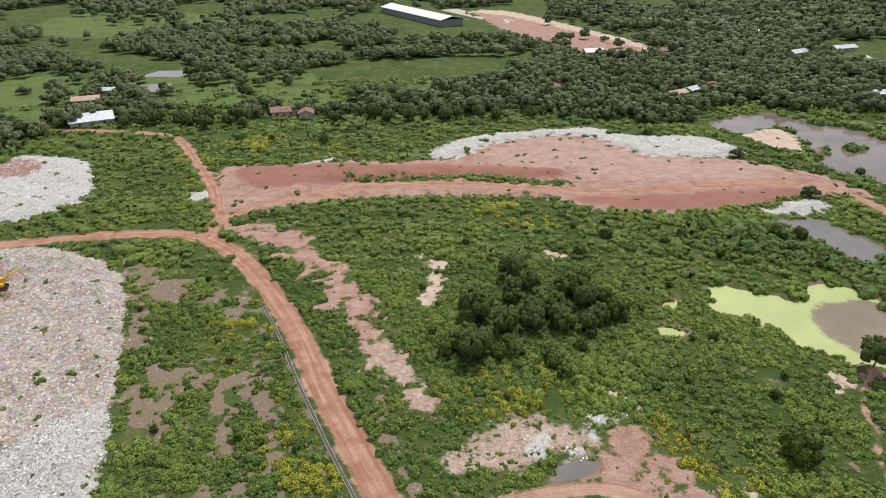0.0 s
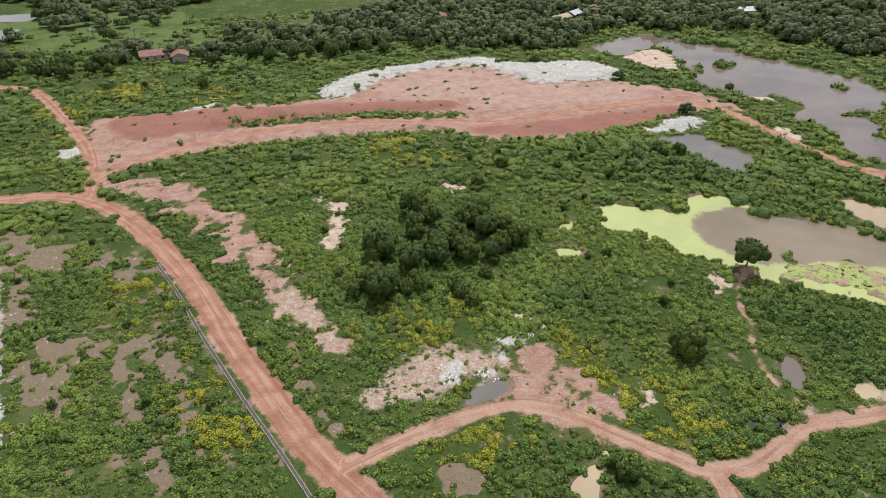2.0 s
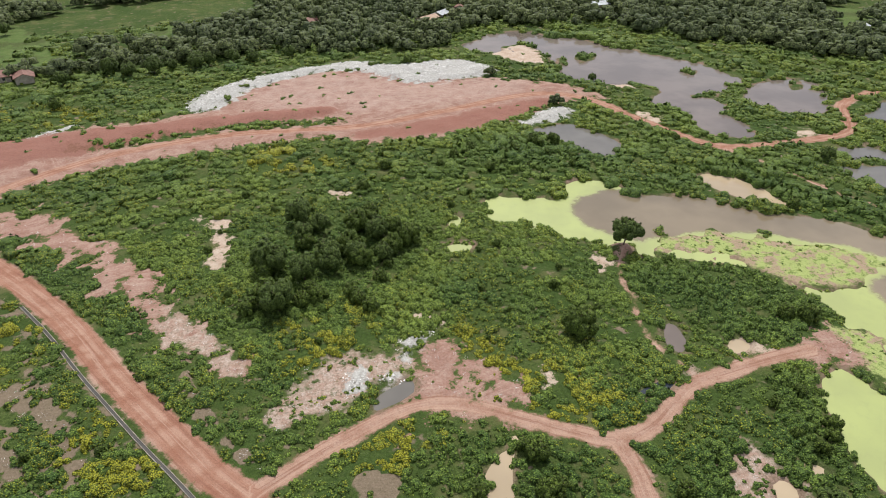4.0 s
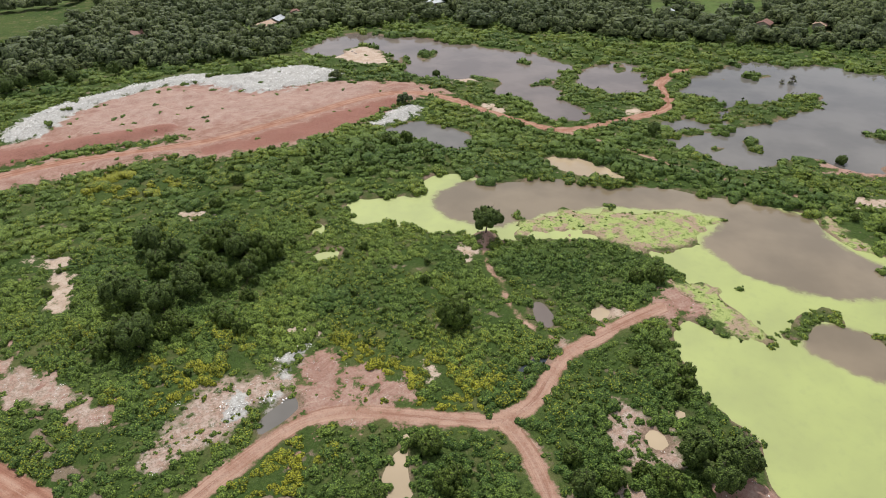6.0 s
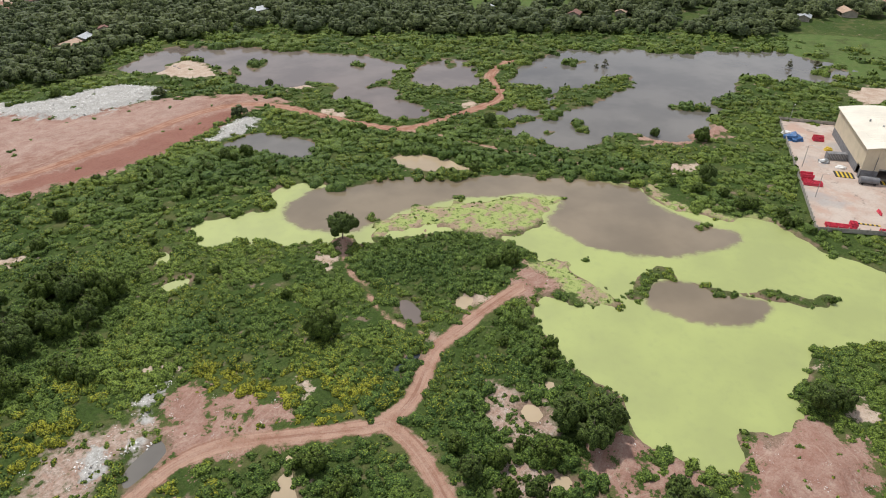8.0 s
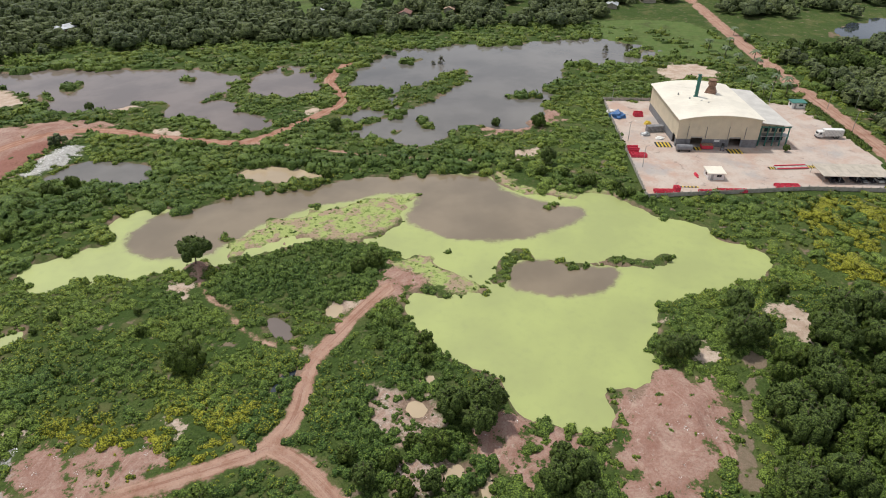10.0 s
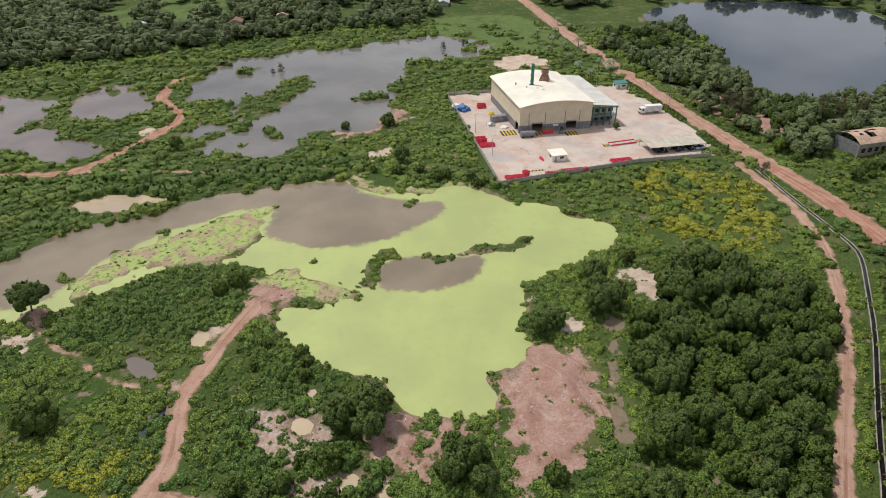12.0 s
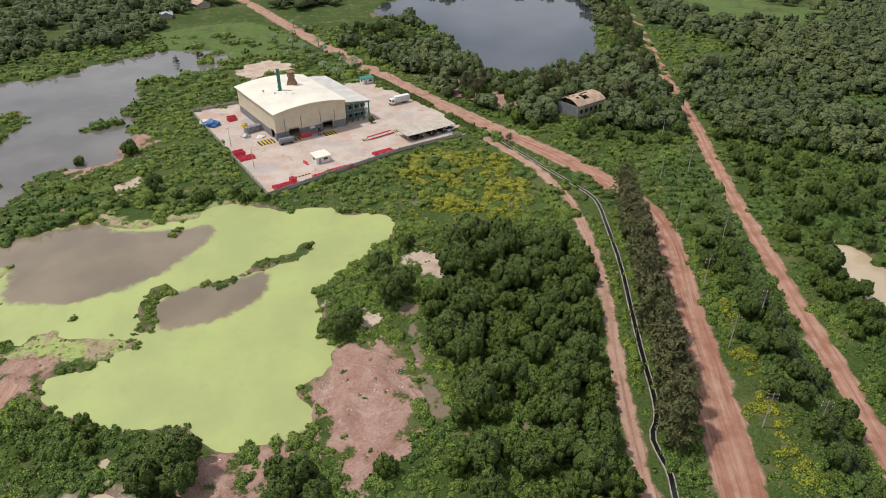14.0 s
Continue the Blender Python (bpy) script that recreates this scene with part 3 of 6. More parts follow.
def height(x, y, f):
    """The ground's height."""
    bare = ramp(np.maximum(f["red"], f["lime"]), 0, 6)
    quiet = 1 - ramp(np.maximum.reduce([f["road"], f["yard"], f["drain"]]), -2, 0.5)
    z = (patchy(x, y, 14, 3) - 0.5) * 0.9 * quiet + (patchy(x, y, 4, 4) - 0.5) * 0.45 * quiet
    z += bare * ((patchy(x, y, 9, 5) - 0.3) * 1.6 + (patchy(x, y, 3, 6) - 0.5) * 0.6) * quiet
    z += ramp(in_area(SCARS[0], x, y), -2, 6) * 1.5 * quiet
    w = ramp(f["waste"], 0, 9)
    z += w * (3.0 + (patchy(x, y, 16, 7) - 0.5) * 3 + (patchy(x, y, 5, 8) - 0.5) * 1.6 + (patchy(x, y, 2, 9) - 0.5) * 0.8)
    z += ramp(f["lime"], 0, 5) * 1.0
    s = f["shore"]
    z = np.where(s > -4, z * ramp(-s, -1, 4) + np.where(s > -2, -0.3 * (s + 2), 0), z)
    z += 1.7 * ramp(-np.hypot(x - MOUND[0], y - MOUND[1]), -4.5, -0.5)
    return np.maximum(z, -2.5) - 0.03


def axis(lo, hi, step, far):
    a = list(np.arange(lo, hi + step, step))
    up, d = step, step
    while a[-1] < far:
        d *= 1.10
        a.append(a[-1] + d)
    while a[0] > -far:
        up *= 1.10
        a.insert(0, a[0] - up)
    return np.array(a)


def fill_mesh(name, verts, faces, material, attrs=None, smooth=False, normals=None):
    """A mesh from arrays: faces has 3 or 4 corners a row."""
    me = bpy.data.meshes.new(name)
    k = faces.shape[1]
    me.vertices.add(len(verts)), me.loops.add(faces.size), me.polygons.add(len(faces))
    me.vertices.foreach_set("co", np.ascontiguousarray(verts, np.float32).ravel())
    me.loops.foreach_set("vertex_index", np.ascontiguousarray(faces, np.int32).ravel())
    me.polygons.foreach_set("loop_start", np.arange(0, faces.size, k, dtype=np.int32))
    me.polygons.foreach_set("use_smooth", np.full(len(faces), smooth))
    for key, values in (attrs or {}).items():
        me.attributes.new(key, "FLOAT", "POINT").data.foreach_set("value", np.ascontiguousarray(values, np.float32))
    me.update(calc_edges=True)
    if normals is not None:
        me.normals_split_custom_set_from_vertices(normals.tolist())
    me.materials.append(material)
    return me


def sheet(x, y):
    """Corner points and faces of a grid."""
    X, Y = np.meshgrid(x, y)
    i = np.arange(X.size).reshape(X.shape)
    quads = np.stack([i[:-1, :-1], i[:-1, 1:], i[1:, 1:], i[1:, :-1]], -1).reshape(-1, 4)
    return X.ravel(), Y.ravel(), quads


GRID_X, GRID_Y = axis(-165, 320, 1.75, 4800), axis(-150, 340, 1.75, 4800)
gx, gy, gq = sheet(GRID_X, GRID_Y)
land = survey(gx, gy)
gz = height(gx, gy, land)
keys = ("pad", "broken", "red", "scar", "lime", "waste", "field", "pale", "marsh", "thin", "lane", "clay", "road", "across", "shore")
ground = tagged(new("ground", fill_mesh("ground", np.stack([gx, gy, gz], 1), gq, GROUND, {k: land[k] for k in keys}, True)),
                "red laterite earth with grass, tracks and refuse", "ground", kind="structure")

POND_LOOK = {
    "algae": (WATER_ALGAE, "brown pond half covered by lime-green algae"), "rubble": (WATER_GREY, "small grey pond beside white rubble"),
    "upper": (WATER_BROWN, "muddy brown pond with grassy islets"), "middle": (WATER_BROWN, "muddy brown pond beside the causeway"),
    "lower": (WATER_GREY, "large grey-brown pond reflecting cloud"), "tan": (WATER_TAN, "narrow tan puddle behind shrubs"),
    "lake": (WATER_DARK, "dark still lake reflecting cloudy sky"), "east": (WATER_TAN, "small tan pond among trees"),
    "fish": (WATER_GREY, "square pale fish pond among fields"), "fish2": (WATER_GREY, "square pale fish pond among fields"),
    "pool": (WATER_TAN, "small sandy puddle between shrubs"), "ditchpool": (WATER_GREY, "long shallow grey puddle beside the track"),
    "bogs": (WATER_ALGAE, "small green pool among bushes"), "bogs2": (WATER_ALGAE, "small green pool among bushes"),
    "black": (WATER_BROWN, "small dark puddle between shrubs"), "black2": (WATER_DARK, "small black puddle between shrubs"),
    **{k: (WATER_TAN, "small pale sandy puddle on bare earth") for k in ("sand", "sand2", "sand3", "sand4", "sand5")},
    "orange": (WATER_TAN, "small orange puddle beside the track"),
}
for level, (name, outline) in enumerate(PONDS.items()):
    p = np.array(outline, float)
    lo, hi = p.min(0) - 3, p.max(0) + 3
    n = np.maximum(2, ((hi - lo) / (1.5 if name == "algae" or (hi - lo).max() < 40 else 6.0)).astype(int))
    wx, wy, wq = sheet(np.linspace(lo[0], hi[0], n[0]), np.linspace(lo[1], hi[1], n[1]))
    keep = in_area(outline, wx, wy)[wq].max(1) > -4
    attrs = {}
    if name == "algae":
        a = np.min([-in_area(c, wx, wy) for c in CLEAR], axis=0)
        attrs["algae"] = a
    elif name.startswith("bogs"):
        attrs["algae"] = np.full(wx.shape, 6.0)
    ob = new("water", fill_mesh("water", np.stack([wx, wy, np.full(wx.shape, WATER_Z - 0.004 * level)], 1), wq[keep], POND_LOOK[name][0], attrs))
    tagged(ob, POND_LOOK[name][1], "pond", kind="structure")

# ---- plants ----
rng = np.random.RandomState(7)


def leaf_dome(count, size, flat=0.6, seed=0, core=True, rough=0.45, ring=6, slim=1.0, levels=(-0.2, 0.42, 0.83)):
    """A rounded mass of foliage of radius 1 on z = 0 with loose leaves about it: corners, quads and shading normals."""
    r = np.random.RandomState(seed)
    v, q, no = [], [], []
    shape = np.array([1, 1, flat * 1.5])
    for k in range(count):
        a, h = r.rand() * 2 * math.pi, r.rand() ** 0.8
        n = np.array([math.cos(a) * math.sqrt(1 - h * h), math.sin(a) * math.sqrt(1 - h * h), h])
        c = n * ((0.84 + 0.26 * r.rand()) if core else (0.7 + 0.38 * r.rand())) * shape
        d = n + r.randn(3) * rough
        d /= np.linalg.norm(d)
        u = np.cross(d, r.randn(3))
        u /= np.linalg.norm(u)
        w = np.cross(d, u)
        s, e = size * (0.6 + 0.8 * r.rand()), (0.5 + 0.4 * r.rand()) * slim
        i = len(v)
        v += [c - u * s, c - w * s * e - d * s * 0.2, c + u * s, c + w * s * e - d * s * 0.2]
        no += [n * 0.6 + d * 0.5] * 4
        q.append((i, i + 1, i + 2, i + 3))
    if core:
        i = len(v)
        for j, h in enumerate(levels):
            for k in range(ring):
                a = 2 * math.pi * (k + 0.5 * j + 0.5 * (r.rand() - 0.5)) / ring
                n = np.array([math.cos(a) * math.sqrt(1 - h * h), math.sin(a) * math.sqrt(1 - h * h), h])
                v.append(n * (0.78 + 0.28 * r.rand()) * shape)
                no.append(n + r.randn(3) * 0.16)
        for j in range(len(levels) - 1):
            for k in range(ring):
                q.append((i + ring * j + k, i + ring * j + (k + 1) % ring, i + ring * (j + 1) + (k + 1) % ring, i + ring * (j + 1) + k))
        t = i + ring * (len(levels) - 1)
        q += [(t, t + 1, t + 2, t + 3), (t, t + 3, t + 4, t + 5)]
    no = np.array(no)
    return np.array(v), np.array(q), no / np.linalg.norm(no, axis=1)[:, None]


def blobs_of(centres, sizes, leaves, size, seed, core=True, round_about=(0, 0, 0.2), rough=0.45, slim=1.0, levels=(-0.2, 0.42, 0.83)):
    """Several domes of leaves grown together."""
    r = np.random.RandomState(seed)
    v, q, no, n = [], [], [], 0
    for c, s in zip(centres, sizes):
        bv, bq, bn = leaf_dome(leaves, size, 0.72, r.randint(9999), core, rough, 6, slim, levels)
        p = bv * s + c
        out = p - np.array(round_about)
        v.append(p), q.append(bq + n)
        bn = bn * 0.7 + 0.55 * out / np.linalg.norm(out, axis=1)[:, None]
        for k in bq[:leaves]:       # shading never turns away from its own leaf
            fn = np.cross(p[k[1]] - p[k[0]], p[k[2]] - p[k[0]])
            fn /= max(np.linalg.norm(fn), 1e-9)
            bn[k] += fn * max(0.0, 0.25 - bn[k[0]] @ fn)
        no.append(bn)
        n += len(bv)
    no = np.vstack(no)
    return np.vstack(v), np.vstack(q), no / np.linalg.norm(no, axis=1)[:, None]


def bush(subs, leaves, size, seed, levels=(-0.1, 0.42, 0.83)):
    """A low, irregular bush of radius about 1."""
    r = np.random.RandomState(seed)
    c, s = [(0.1 * r.randn(), 0.1 * r.randn(), -0.05)], [0.62]
    for k in range(subs - 1):
        a, d = 2 * math.pi * (k + 0.7 * r.rand()) / (subs - 1), 0.5 + 0.3 * r.rand()
        c.append((math.cos(a) * d, math.sin(a) * d, -0.12 + 0.14 * r.rand()))
        s.append(0.34 + 0.24 * r.rand())
    return blobs_of(c, s, leaves, size, seed, True, (0, 0, -0.8), levels=levels)


def crown(blobs, leaves, size, seed=0, core=True, low=-0.1, levels=(-0.5, 0.3, 0.8), lump=0.24):
    """A rounded, lumpy crown of radius about 1 round z = 0.5."""
    r = np.random.RandomState(seed)
    c, s = [(0, 0, 0.24)], [0.52]
    for k in range(blobs - 1):
        h = low + (0.97 - low) * (k + r.rand()) / (blobs - 1)
        a = k * 2.4 + r.rand()
        w = math.sqrt(1 - h * h) if abs(h) < 1 else 0
        d = 0.74 * (0.72 + 0.42 * r.rand())
        c.append((math.cos(a) * w * d, math.sin(a) * w * d, 0.25 + h * 0.45 * (0.8 + 0.4 * r.rand())))
        s.append(lump * (0.75 + 0.7 * r.rand()))
    return blobs_of(c, s, leaves, size, seed, core, (0, 0, 0.2), levels=levels)


def plume(blobs, leaves, size, radius, tall, seed=0):
    """A tall feathery crown that narrows upwards, open between its sprays, in metres."""
    r = np.random.RandomState(seed)
    c, s = [], []
    for k in range(blobs):
        h, a = r.rand() ** 0.9, r.rand() * 2 * math.pi
        d = (1 - 0.6 * h * h) * 0.8 * radius * math.sqrt(r.rand())
        c.append((math.cos(a) * d, math.sin(a) * d, 0.88 * h * tall))
        s.append((0.24 + 0.22 * r.rand()) * radius * (1 - 0.35 * h))
    return blobs_of(c, s, leaves, size, seed, False, (0, 0, 0.15 * tall), 1.1, 0.4)


def scatter(name, protos, x, y, z, size, tall, material, label, category, tint, gold=None):
    """Many plants in one mesh."""
    V, Q, T, G, N, n = [], [], [], [], [], 0
    which = rng.randint(len(protos), size=len(x))
    turn = rng.rand(len(x)) * 2 * math.pi
    for k, (pv, pq, pn) in enumerate(protos):
        m = np.where(which == k)[0]
        if not len(m):
            continue
        c, s = np.cos(turn[m])[:, None], np.sin(turn[m])[:, None]
        px, py, pz = pv[None, :, 0], pv[None, :, 1], pv[None, :, 2]
        sx = size[m][:, None]
        v = np.stack([x[m][:, None] + (px * c - py * s) * sx, y[m][:, None] + (px * s + py * c) * sx, z[m][:, None] + pz * tall[m][:, None]], -1)
        V.append(v.reshape(-1, 3))
        nx, ny = pn[None, :, 0], pn[None, :, 1]
        N.append(np.stack([nx * c - ny * s, nx * s + ny * c, np.broadcast_to(pn[None, :, 2], px.shape[:1] + (len(pv),)) + 0 * c], -1).reshape(-1, 3))
        Q.append((pq[None] + (np.arange(len(m)) * len(pv))[:, None, None]).reshape(-1, 4) + n)
        T.append(np.repeat(tint[m], len(pv)))
        G.append(np.repeat((gold if gold is not None else tint * 0)[m], len(pv)))
        n += v.shape[0] * v.shape[1]
    me = fill_mesh(name, np.vstack(V), np.vstack(Q), material, {"tint": np.concatenate(T), "gold": np.concatenate(G)}, True, np.vstack(N))
    return tagged(new(name, me), label, category, kind="stuff")


def seeds(near, far, step, lo=-150, hi=48):
    """Jittered points between two distances, in the half of the land that lies ahead and to the right."""
    a = np.arange(-far, far, step)
    x, y = [v.ravel() for v in np.meshgrid(a, a)]
    x, y = x + (rng.rand(x.size) - 0.5) * step * 1.3, y + (rng.rand(x.size) - 0.5) * step * 1.3
    d, az = np.hypot(x, y), np.degrees(np.arctan2(-x, y))
    m = (d > near) & (d <= far) & (az > lo) & (az < hi)
    return x[m], y[m], d[m]


YELLOW = [
    [(-67, 164), (-49, 155), (-44, 135), (-58, 135)],
    [(-43, 121), (-27, 106), (-20, 92), (-29, 92), (-37, 104)],
    [(-1, 125), (16, 122), (18, 112), (-1, 119)],
    [(45, 117), (55, 97), (73, 81), (63, 71), (48, 86), (46, 101)],
    [(24, 244), (40, 222), (35, 210), (10, 226)],
    [(12, 83), (31, 87), (38, 85), (30, 75)],
    [(2, 164), (26, 124), (25, 118), (-2, 120)],
    [(-75, 114), (-68, 114), (-65, 106), (-71, 107)],
    [(-104, 262), (-110, 300), (-130, 310), (-120, 280), (-98, 240)], [(-120, 330), (-60, 320), (-40, 300), (-90, 300)],
    [(180, -24), (240, -30), (230, -66), (200, -70), (172, -50)], [(150, -108), (110, -92), (70, -80), (60, -90), (110, -108)],
]
BUSHY = [  # thickets of tall bushes and trees
    [(21, 182), (34, 174), (44, 178), (49, 162), (56, 153), (43, 140), (28, 137), (8, 130), (-3, 128), (-5, 141), (5, 151), (15, 157)],
    [(166, -26), (161, -68), (144, -72), (112, -62), (94, -56), (60, -46), (66, -16), (92, -18), (110, -22), (134, -20)],
    [(70, 210), (120, 225), (140, 180), (110, 176), (80, 190)],
    [(98, 40), (112, 60), (116, 72), (104, 74), (92, 50)],
    [(60, 44), (76, 62), (90, 62), (88, 34), (70, 20), (50, 26)],
    [(20, 78), (40, 84), (56, 70), (54, 50), (20, 50)],
]
HOUSES = [  # x, y, turn, length, depth, roof
    (-224, 402, 20, 15, 8, 0), (-199, 357, 30, 22, 14, 1), (-222, 428, 10, 12, 6, 1), (-94, 374, 15, 14, 9, 2), (-80, 370, 100, 10, 8, 2),
    (150, 415, 30, 14, 7, 0), (164, 426, 40, 12, 7, 1), (128, 566, 10, 16, 10, 3), (321, 673, 0, 16, 9, 1), (350, 582, 20, 24, 9, 1), (337, 526, 60, 14, 9, 1),
    (300, 561, 30, 20, 9, 1), (193, 571, 10, 14, 9, 2), (79, 438, 20, 11, 8, 2), (280, 413, 0, 14, 8, 1), (422, 236, 20, 10, 8, 2), (397, 294, 30, 12, 7, 1), (451, 214, 15, 10, 7, 0),
    (560, 92, 30, 18, 10, 0), (520, 110, 10, 12, 8, 1), (184, 440, 60, 9, 7, 2),
]


def clear_of_houses(x, y):
    """Far enough from houses, the hall and the ruin, and not in their way."""
    ok = (np.hypot(x + 28, y - 806) > 90) & (np.hypot(x - 42, y - 830) > 70) & (np.hypot(x - 262, y + 111) > 14)
    for hx, hy, *_ in HOUSES:
        k = 1 - 9 / math.hypot(hx, hy)
        ok &= np.hypot(x - hx * k, y - hy * k) > 11
    return ok


BANKS = [
    [(190, -112), (150, -106), (100, -92), (60, -80), (50, -90), (100, -108), (190, -136), (210, -132)],
    [(300, -192), (200, -150), (100, -119), (50, -102), (60, -190), (200, -260), (320, -230)],  # belts of dense shrubs on the dikes and round the ponds
    [(196, 140), (210, 108), (222, 78), (204, 78), (196, 100), (186, 118), (178, 132), (160, 165), (170, 172)],
    [(209, 80), (214, 50), (208, 28), (203, 10), (201, 24), (205, 50)],
    [(112, 126), (130, 112), (140, 98), (132, 82), (110, 80), (100, 100), (100, 118)],
]


def allowed(f):
    """Where plants can root: 0 to 1."""
    bare = np.maximum.reduce([f["red"] + f["ragged"] * 3, f["pale"] + 0.5 + f["ragged"] * 4, f["lime"] + f["ragged"] * 6, f["waste"]])
    bare = np.maximum(bare, np.minimum(f["broken"], -0.5))
    free = (1 - ramp(bare, -2.0, 1.5) * 0.94) * (1 - 0.5 * ramp(f["marsh"], -2, 2))
    free *= 1 - ramp(f["road"], -1.2, -0.2)
    free *= f["shore"] < -0.3
    free *= 1 - 0.8 * ramp(f["lane"], -1.0, 0.3)
    free *= 1 - ramp(f["drain"], 0.2, 1.2)
    free *= 1 - ramp(f["yard"], -1.5, -0.5)
    free *= 1 - ramp(f["shore"] + f["ragged"] * 4, -0.9, 0.4)
    free *= 1 - 0.78 * ramp(f["field"], -2, 3)
    return free


shrub_protos = [bush(3, 9, 0.24, k) for k in range(12)]
mid_protos = [bush(3, 4, 0.3, 20 + k, (-0.1, 0.6)) for k in range(8)]
small_protos = [leaf_dome(6, 0.34, 0.5, 40 + k, levels=(-0.1, 0.6)) for k in range(8)]


def undergrowth(name, near, far, step, protos, size0):
    x, y, d = seeds(near, far, step)
    f = survey(x, y)
    gaps = patchy(x, y, 11, 10) * 0.55 + patchy(x, y, 4, 11) * 0.45
    bank = np.max([in_area(p, x, y) for p in BANKS + BUSHY], axis=0)
    thin = 0.06 * ramp(in_area(THIN, x, y), -5, 8)
    m = rng.rand(len(x)) < allowed(f) * np.maximum(ramp(gaps - thin, 0.18, 0.33), ramp(bank, -2, 2))
    x, y, bank, gaps = x[m], y[m], bank[m], gaps[m]
    f = {k: v[m] for k, v in f.items()}
    z = height(x, y, f)
    bare = np.maximum.reduce([f["red"], f["lime"], f["waste"], f["pale"], f["marsh"], f["broken"]])
    lush = ramp(patchy(x, y, 9, 0) * 0.6 + patchy(x, y, 24, 1) * 0.4, 0.3, 0.75)
    size = size0 * (0.55 + 0.55 * lush + 0.7 * rng.rand(len(x)) ** 3) * np.where(bare > -0.5, 0.5, 1.0)
    size *= np.where(np.max([in_area(p, x, y, 12) for p in ISLES[1:4]], axis=0) > -3, 0.6, 1.0)
    grow = size * (0.75 + 0.5 * rng.rand(len(x))) * (1 + 0.35 * ramp(bank, -2, 3))
    yellow = np.max([in_area(p, x, y) for p in YELLOW], axis=0)
    gold = np.clip(ramp(yellow, -8, 5) * 0.62 + 0.38, 0, 1) * ramp(patchy(x, y, 8, 2) * 0.8 + rng.rand(len(x)) * 0.5, 0.3, 0.85)
    tint = np.clip((patchy(x, y, 26, 5) - 0.5) * 1.0 + (patchy(x, y, 7, 6) - 0.5) * 0.9 + 0.5 + 0.35 * (rng.rand(len(x)) - 0.5), 0, 1)
    tint *= 1 - 0.5 * ramp(bank, -2, 3)
    gold *= 1 - 0.8 * ramp(bank, -2, 3)
    scatter(name, protos, x, y, z - 0.1, size, grow, SHRUB, "dense green and yellow-green scrub on open ground", "scrub", tint, gold)


undergrowth("scrub", 52, 190, 2.2, shrub_protos, 1.95)
undergrowth("scrub", 60, 180, 2.3, small_protos, 0.75)
undergrowth("scrub", 190, 340, 3.7, mid_protos, 3.15)
undergrowth("scrub", 340, 470, 6.0, mid_protos, 4.4)

MEADOW = [(296, 64), (326, -8), (345, -26), (460, 20), (570, 66), (520, 104), (420, 125), (360, 100)]
WET = [(140, 345), (200, 395), (300, 290), (360, 215), (440, 150), (440, 40), (330, 90), (300, 60), (230, 30), (160, 200)]


def woods(near, far, step, protos, low, high, lo=-150):
    x, y, d = seeds(near, far, step, lo)
    f = survey(x, y)
    open_land = patchy(x, y, 90, 9) * 0.6 + patchy(x, y, 30, 8) * 0.4
    az = np.degrees(np.arctan2(-x, y))
    rim = (az > -24) & (d < 372)
    m = (rng.rand(len(x)) < allowed(f) * np.where(az > -8, ramp(open_land, 0.40, 0.52), np.where(az < -112, ramp(open_land, 0.38, 0.55), ramp(open_land, 0.30, 0.45)))) & (in_area(WET, x, y) < -3) & (in_area(MEADOW, x, y) < 2) & clear_of_houses(x, y) & ~rim & (f["road"] < -5) & (f["shore"] < -4)
    x, y = x[m], y[m]
    z = height(x, y, {k: v[m] for k, v in f.items()})
    tall = low + (high - low) * rng.rand(len(x)) ** 1.5
    tint = np.clip(patchy(x, y, 60, 3) * 0.6 + 0.5 * rng.rand(len(x)), 0, 1)
    scatter("woodland", protos, x, y, z + tall * 0.05, tall * (0.58 + 0.3 * rng.rand(len(x))), tall * 0.85, WOOD_LEAF, "broad belt of dark green tropical woodland", "woods", tint)


woods(275, 530, 8.0, [crown(7, 2, 0.32, 60 + k, levels=(0.0, 0.72), lump=0.40) for k in range(8)], 5, 11)
woods(530, 720, 9.0, [crown(5, 1, 0.35, 70 + k, True, 0.1, (0.0, 0.72), 0.46) for k in range(6)], 6.5, 12)
woods(720, 1250, 11.0, [crown(3, 1, 0.4, 80 + k, True, 0.1, (0.0, 0.72), 0.55) for k in range(6)], 8, 14, -50)

# ---- builders ----


def box(bm, x, y, z, sx, sy, sz, rz=0.0, rx=0.0):
    """A box centred on (x, y) that stands on z."""
    m = pose(x, y, z + sz / 2, rx, 0, rz) @ Matrix.Diagonal((sx, sy, sz, 1))
    bmesh.ops.create_cube(bm, size=1, matrix=m)
    return bm


def rod(bm, a, b, r, r2=None, seg=8):
    """A round bar from a to b, tapering from r to r2."""
    a, b = Vector(a), Vector(b)
    m = Matrix.Translation((a + b) / 2) @ (b - a).to_track_quat("Z", "Y").to_matrix().to_4x4()
    bmesh.ops.create_cone(bm, cap_ends=True, segments=seg, radius1=r, radius2=r if r2 is None else r2, depth=(b - a).length, matrix=m)
    return bm


def prism(bm, profile, a, b, turn=None):
    """A profile in (y, z) drawn out along x from a to b."""
    lo = [bm.verts.new((a, p[0], p[1])) for p in profile]
    hi = [bm.verts.new((b, p[0], p[1])) for p in profile]
    n = len(profile)
    for k in range(n):
        bm.faces.new((lo[k], lo[(k + 1) % n], hi[(k + 1) % n], hi[k]))
    bm.faces.new(lo[::-1]), bm.faces.new(hi)
    bmesh.ops.recalc_face_normals(bm, faces=bm.faces)
    if turn:
        bmesh.ops.transform(bm, matrix=turn, verts=bm.verts)
    return bm


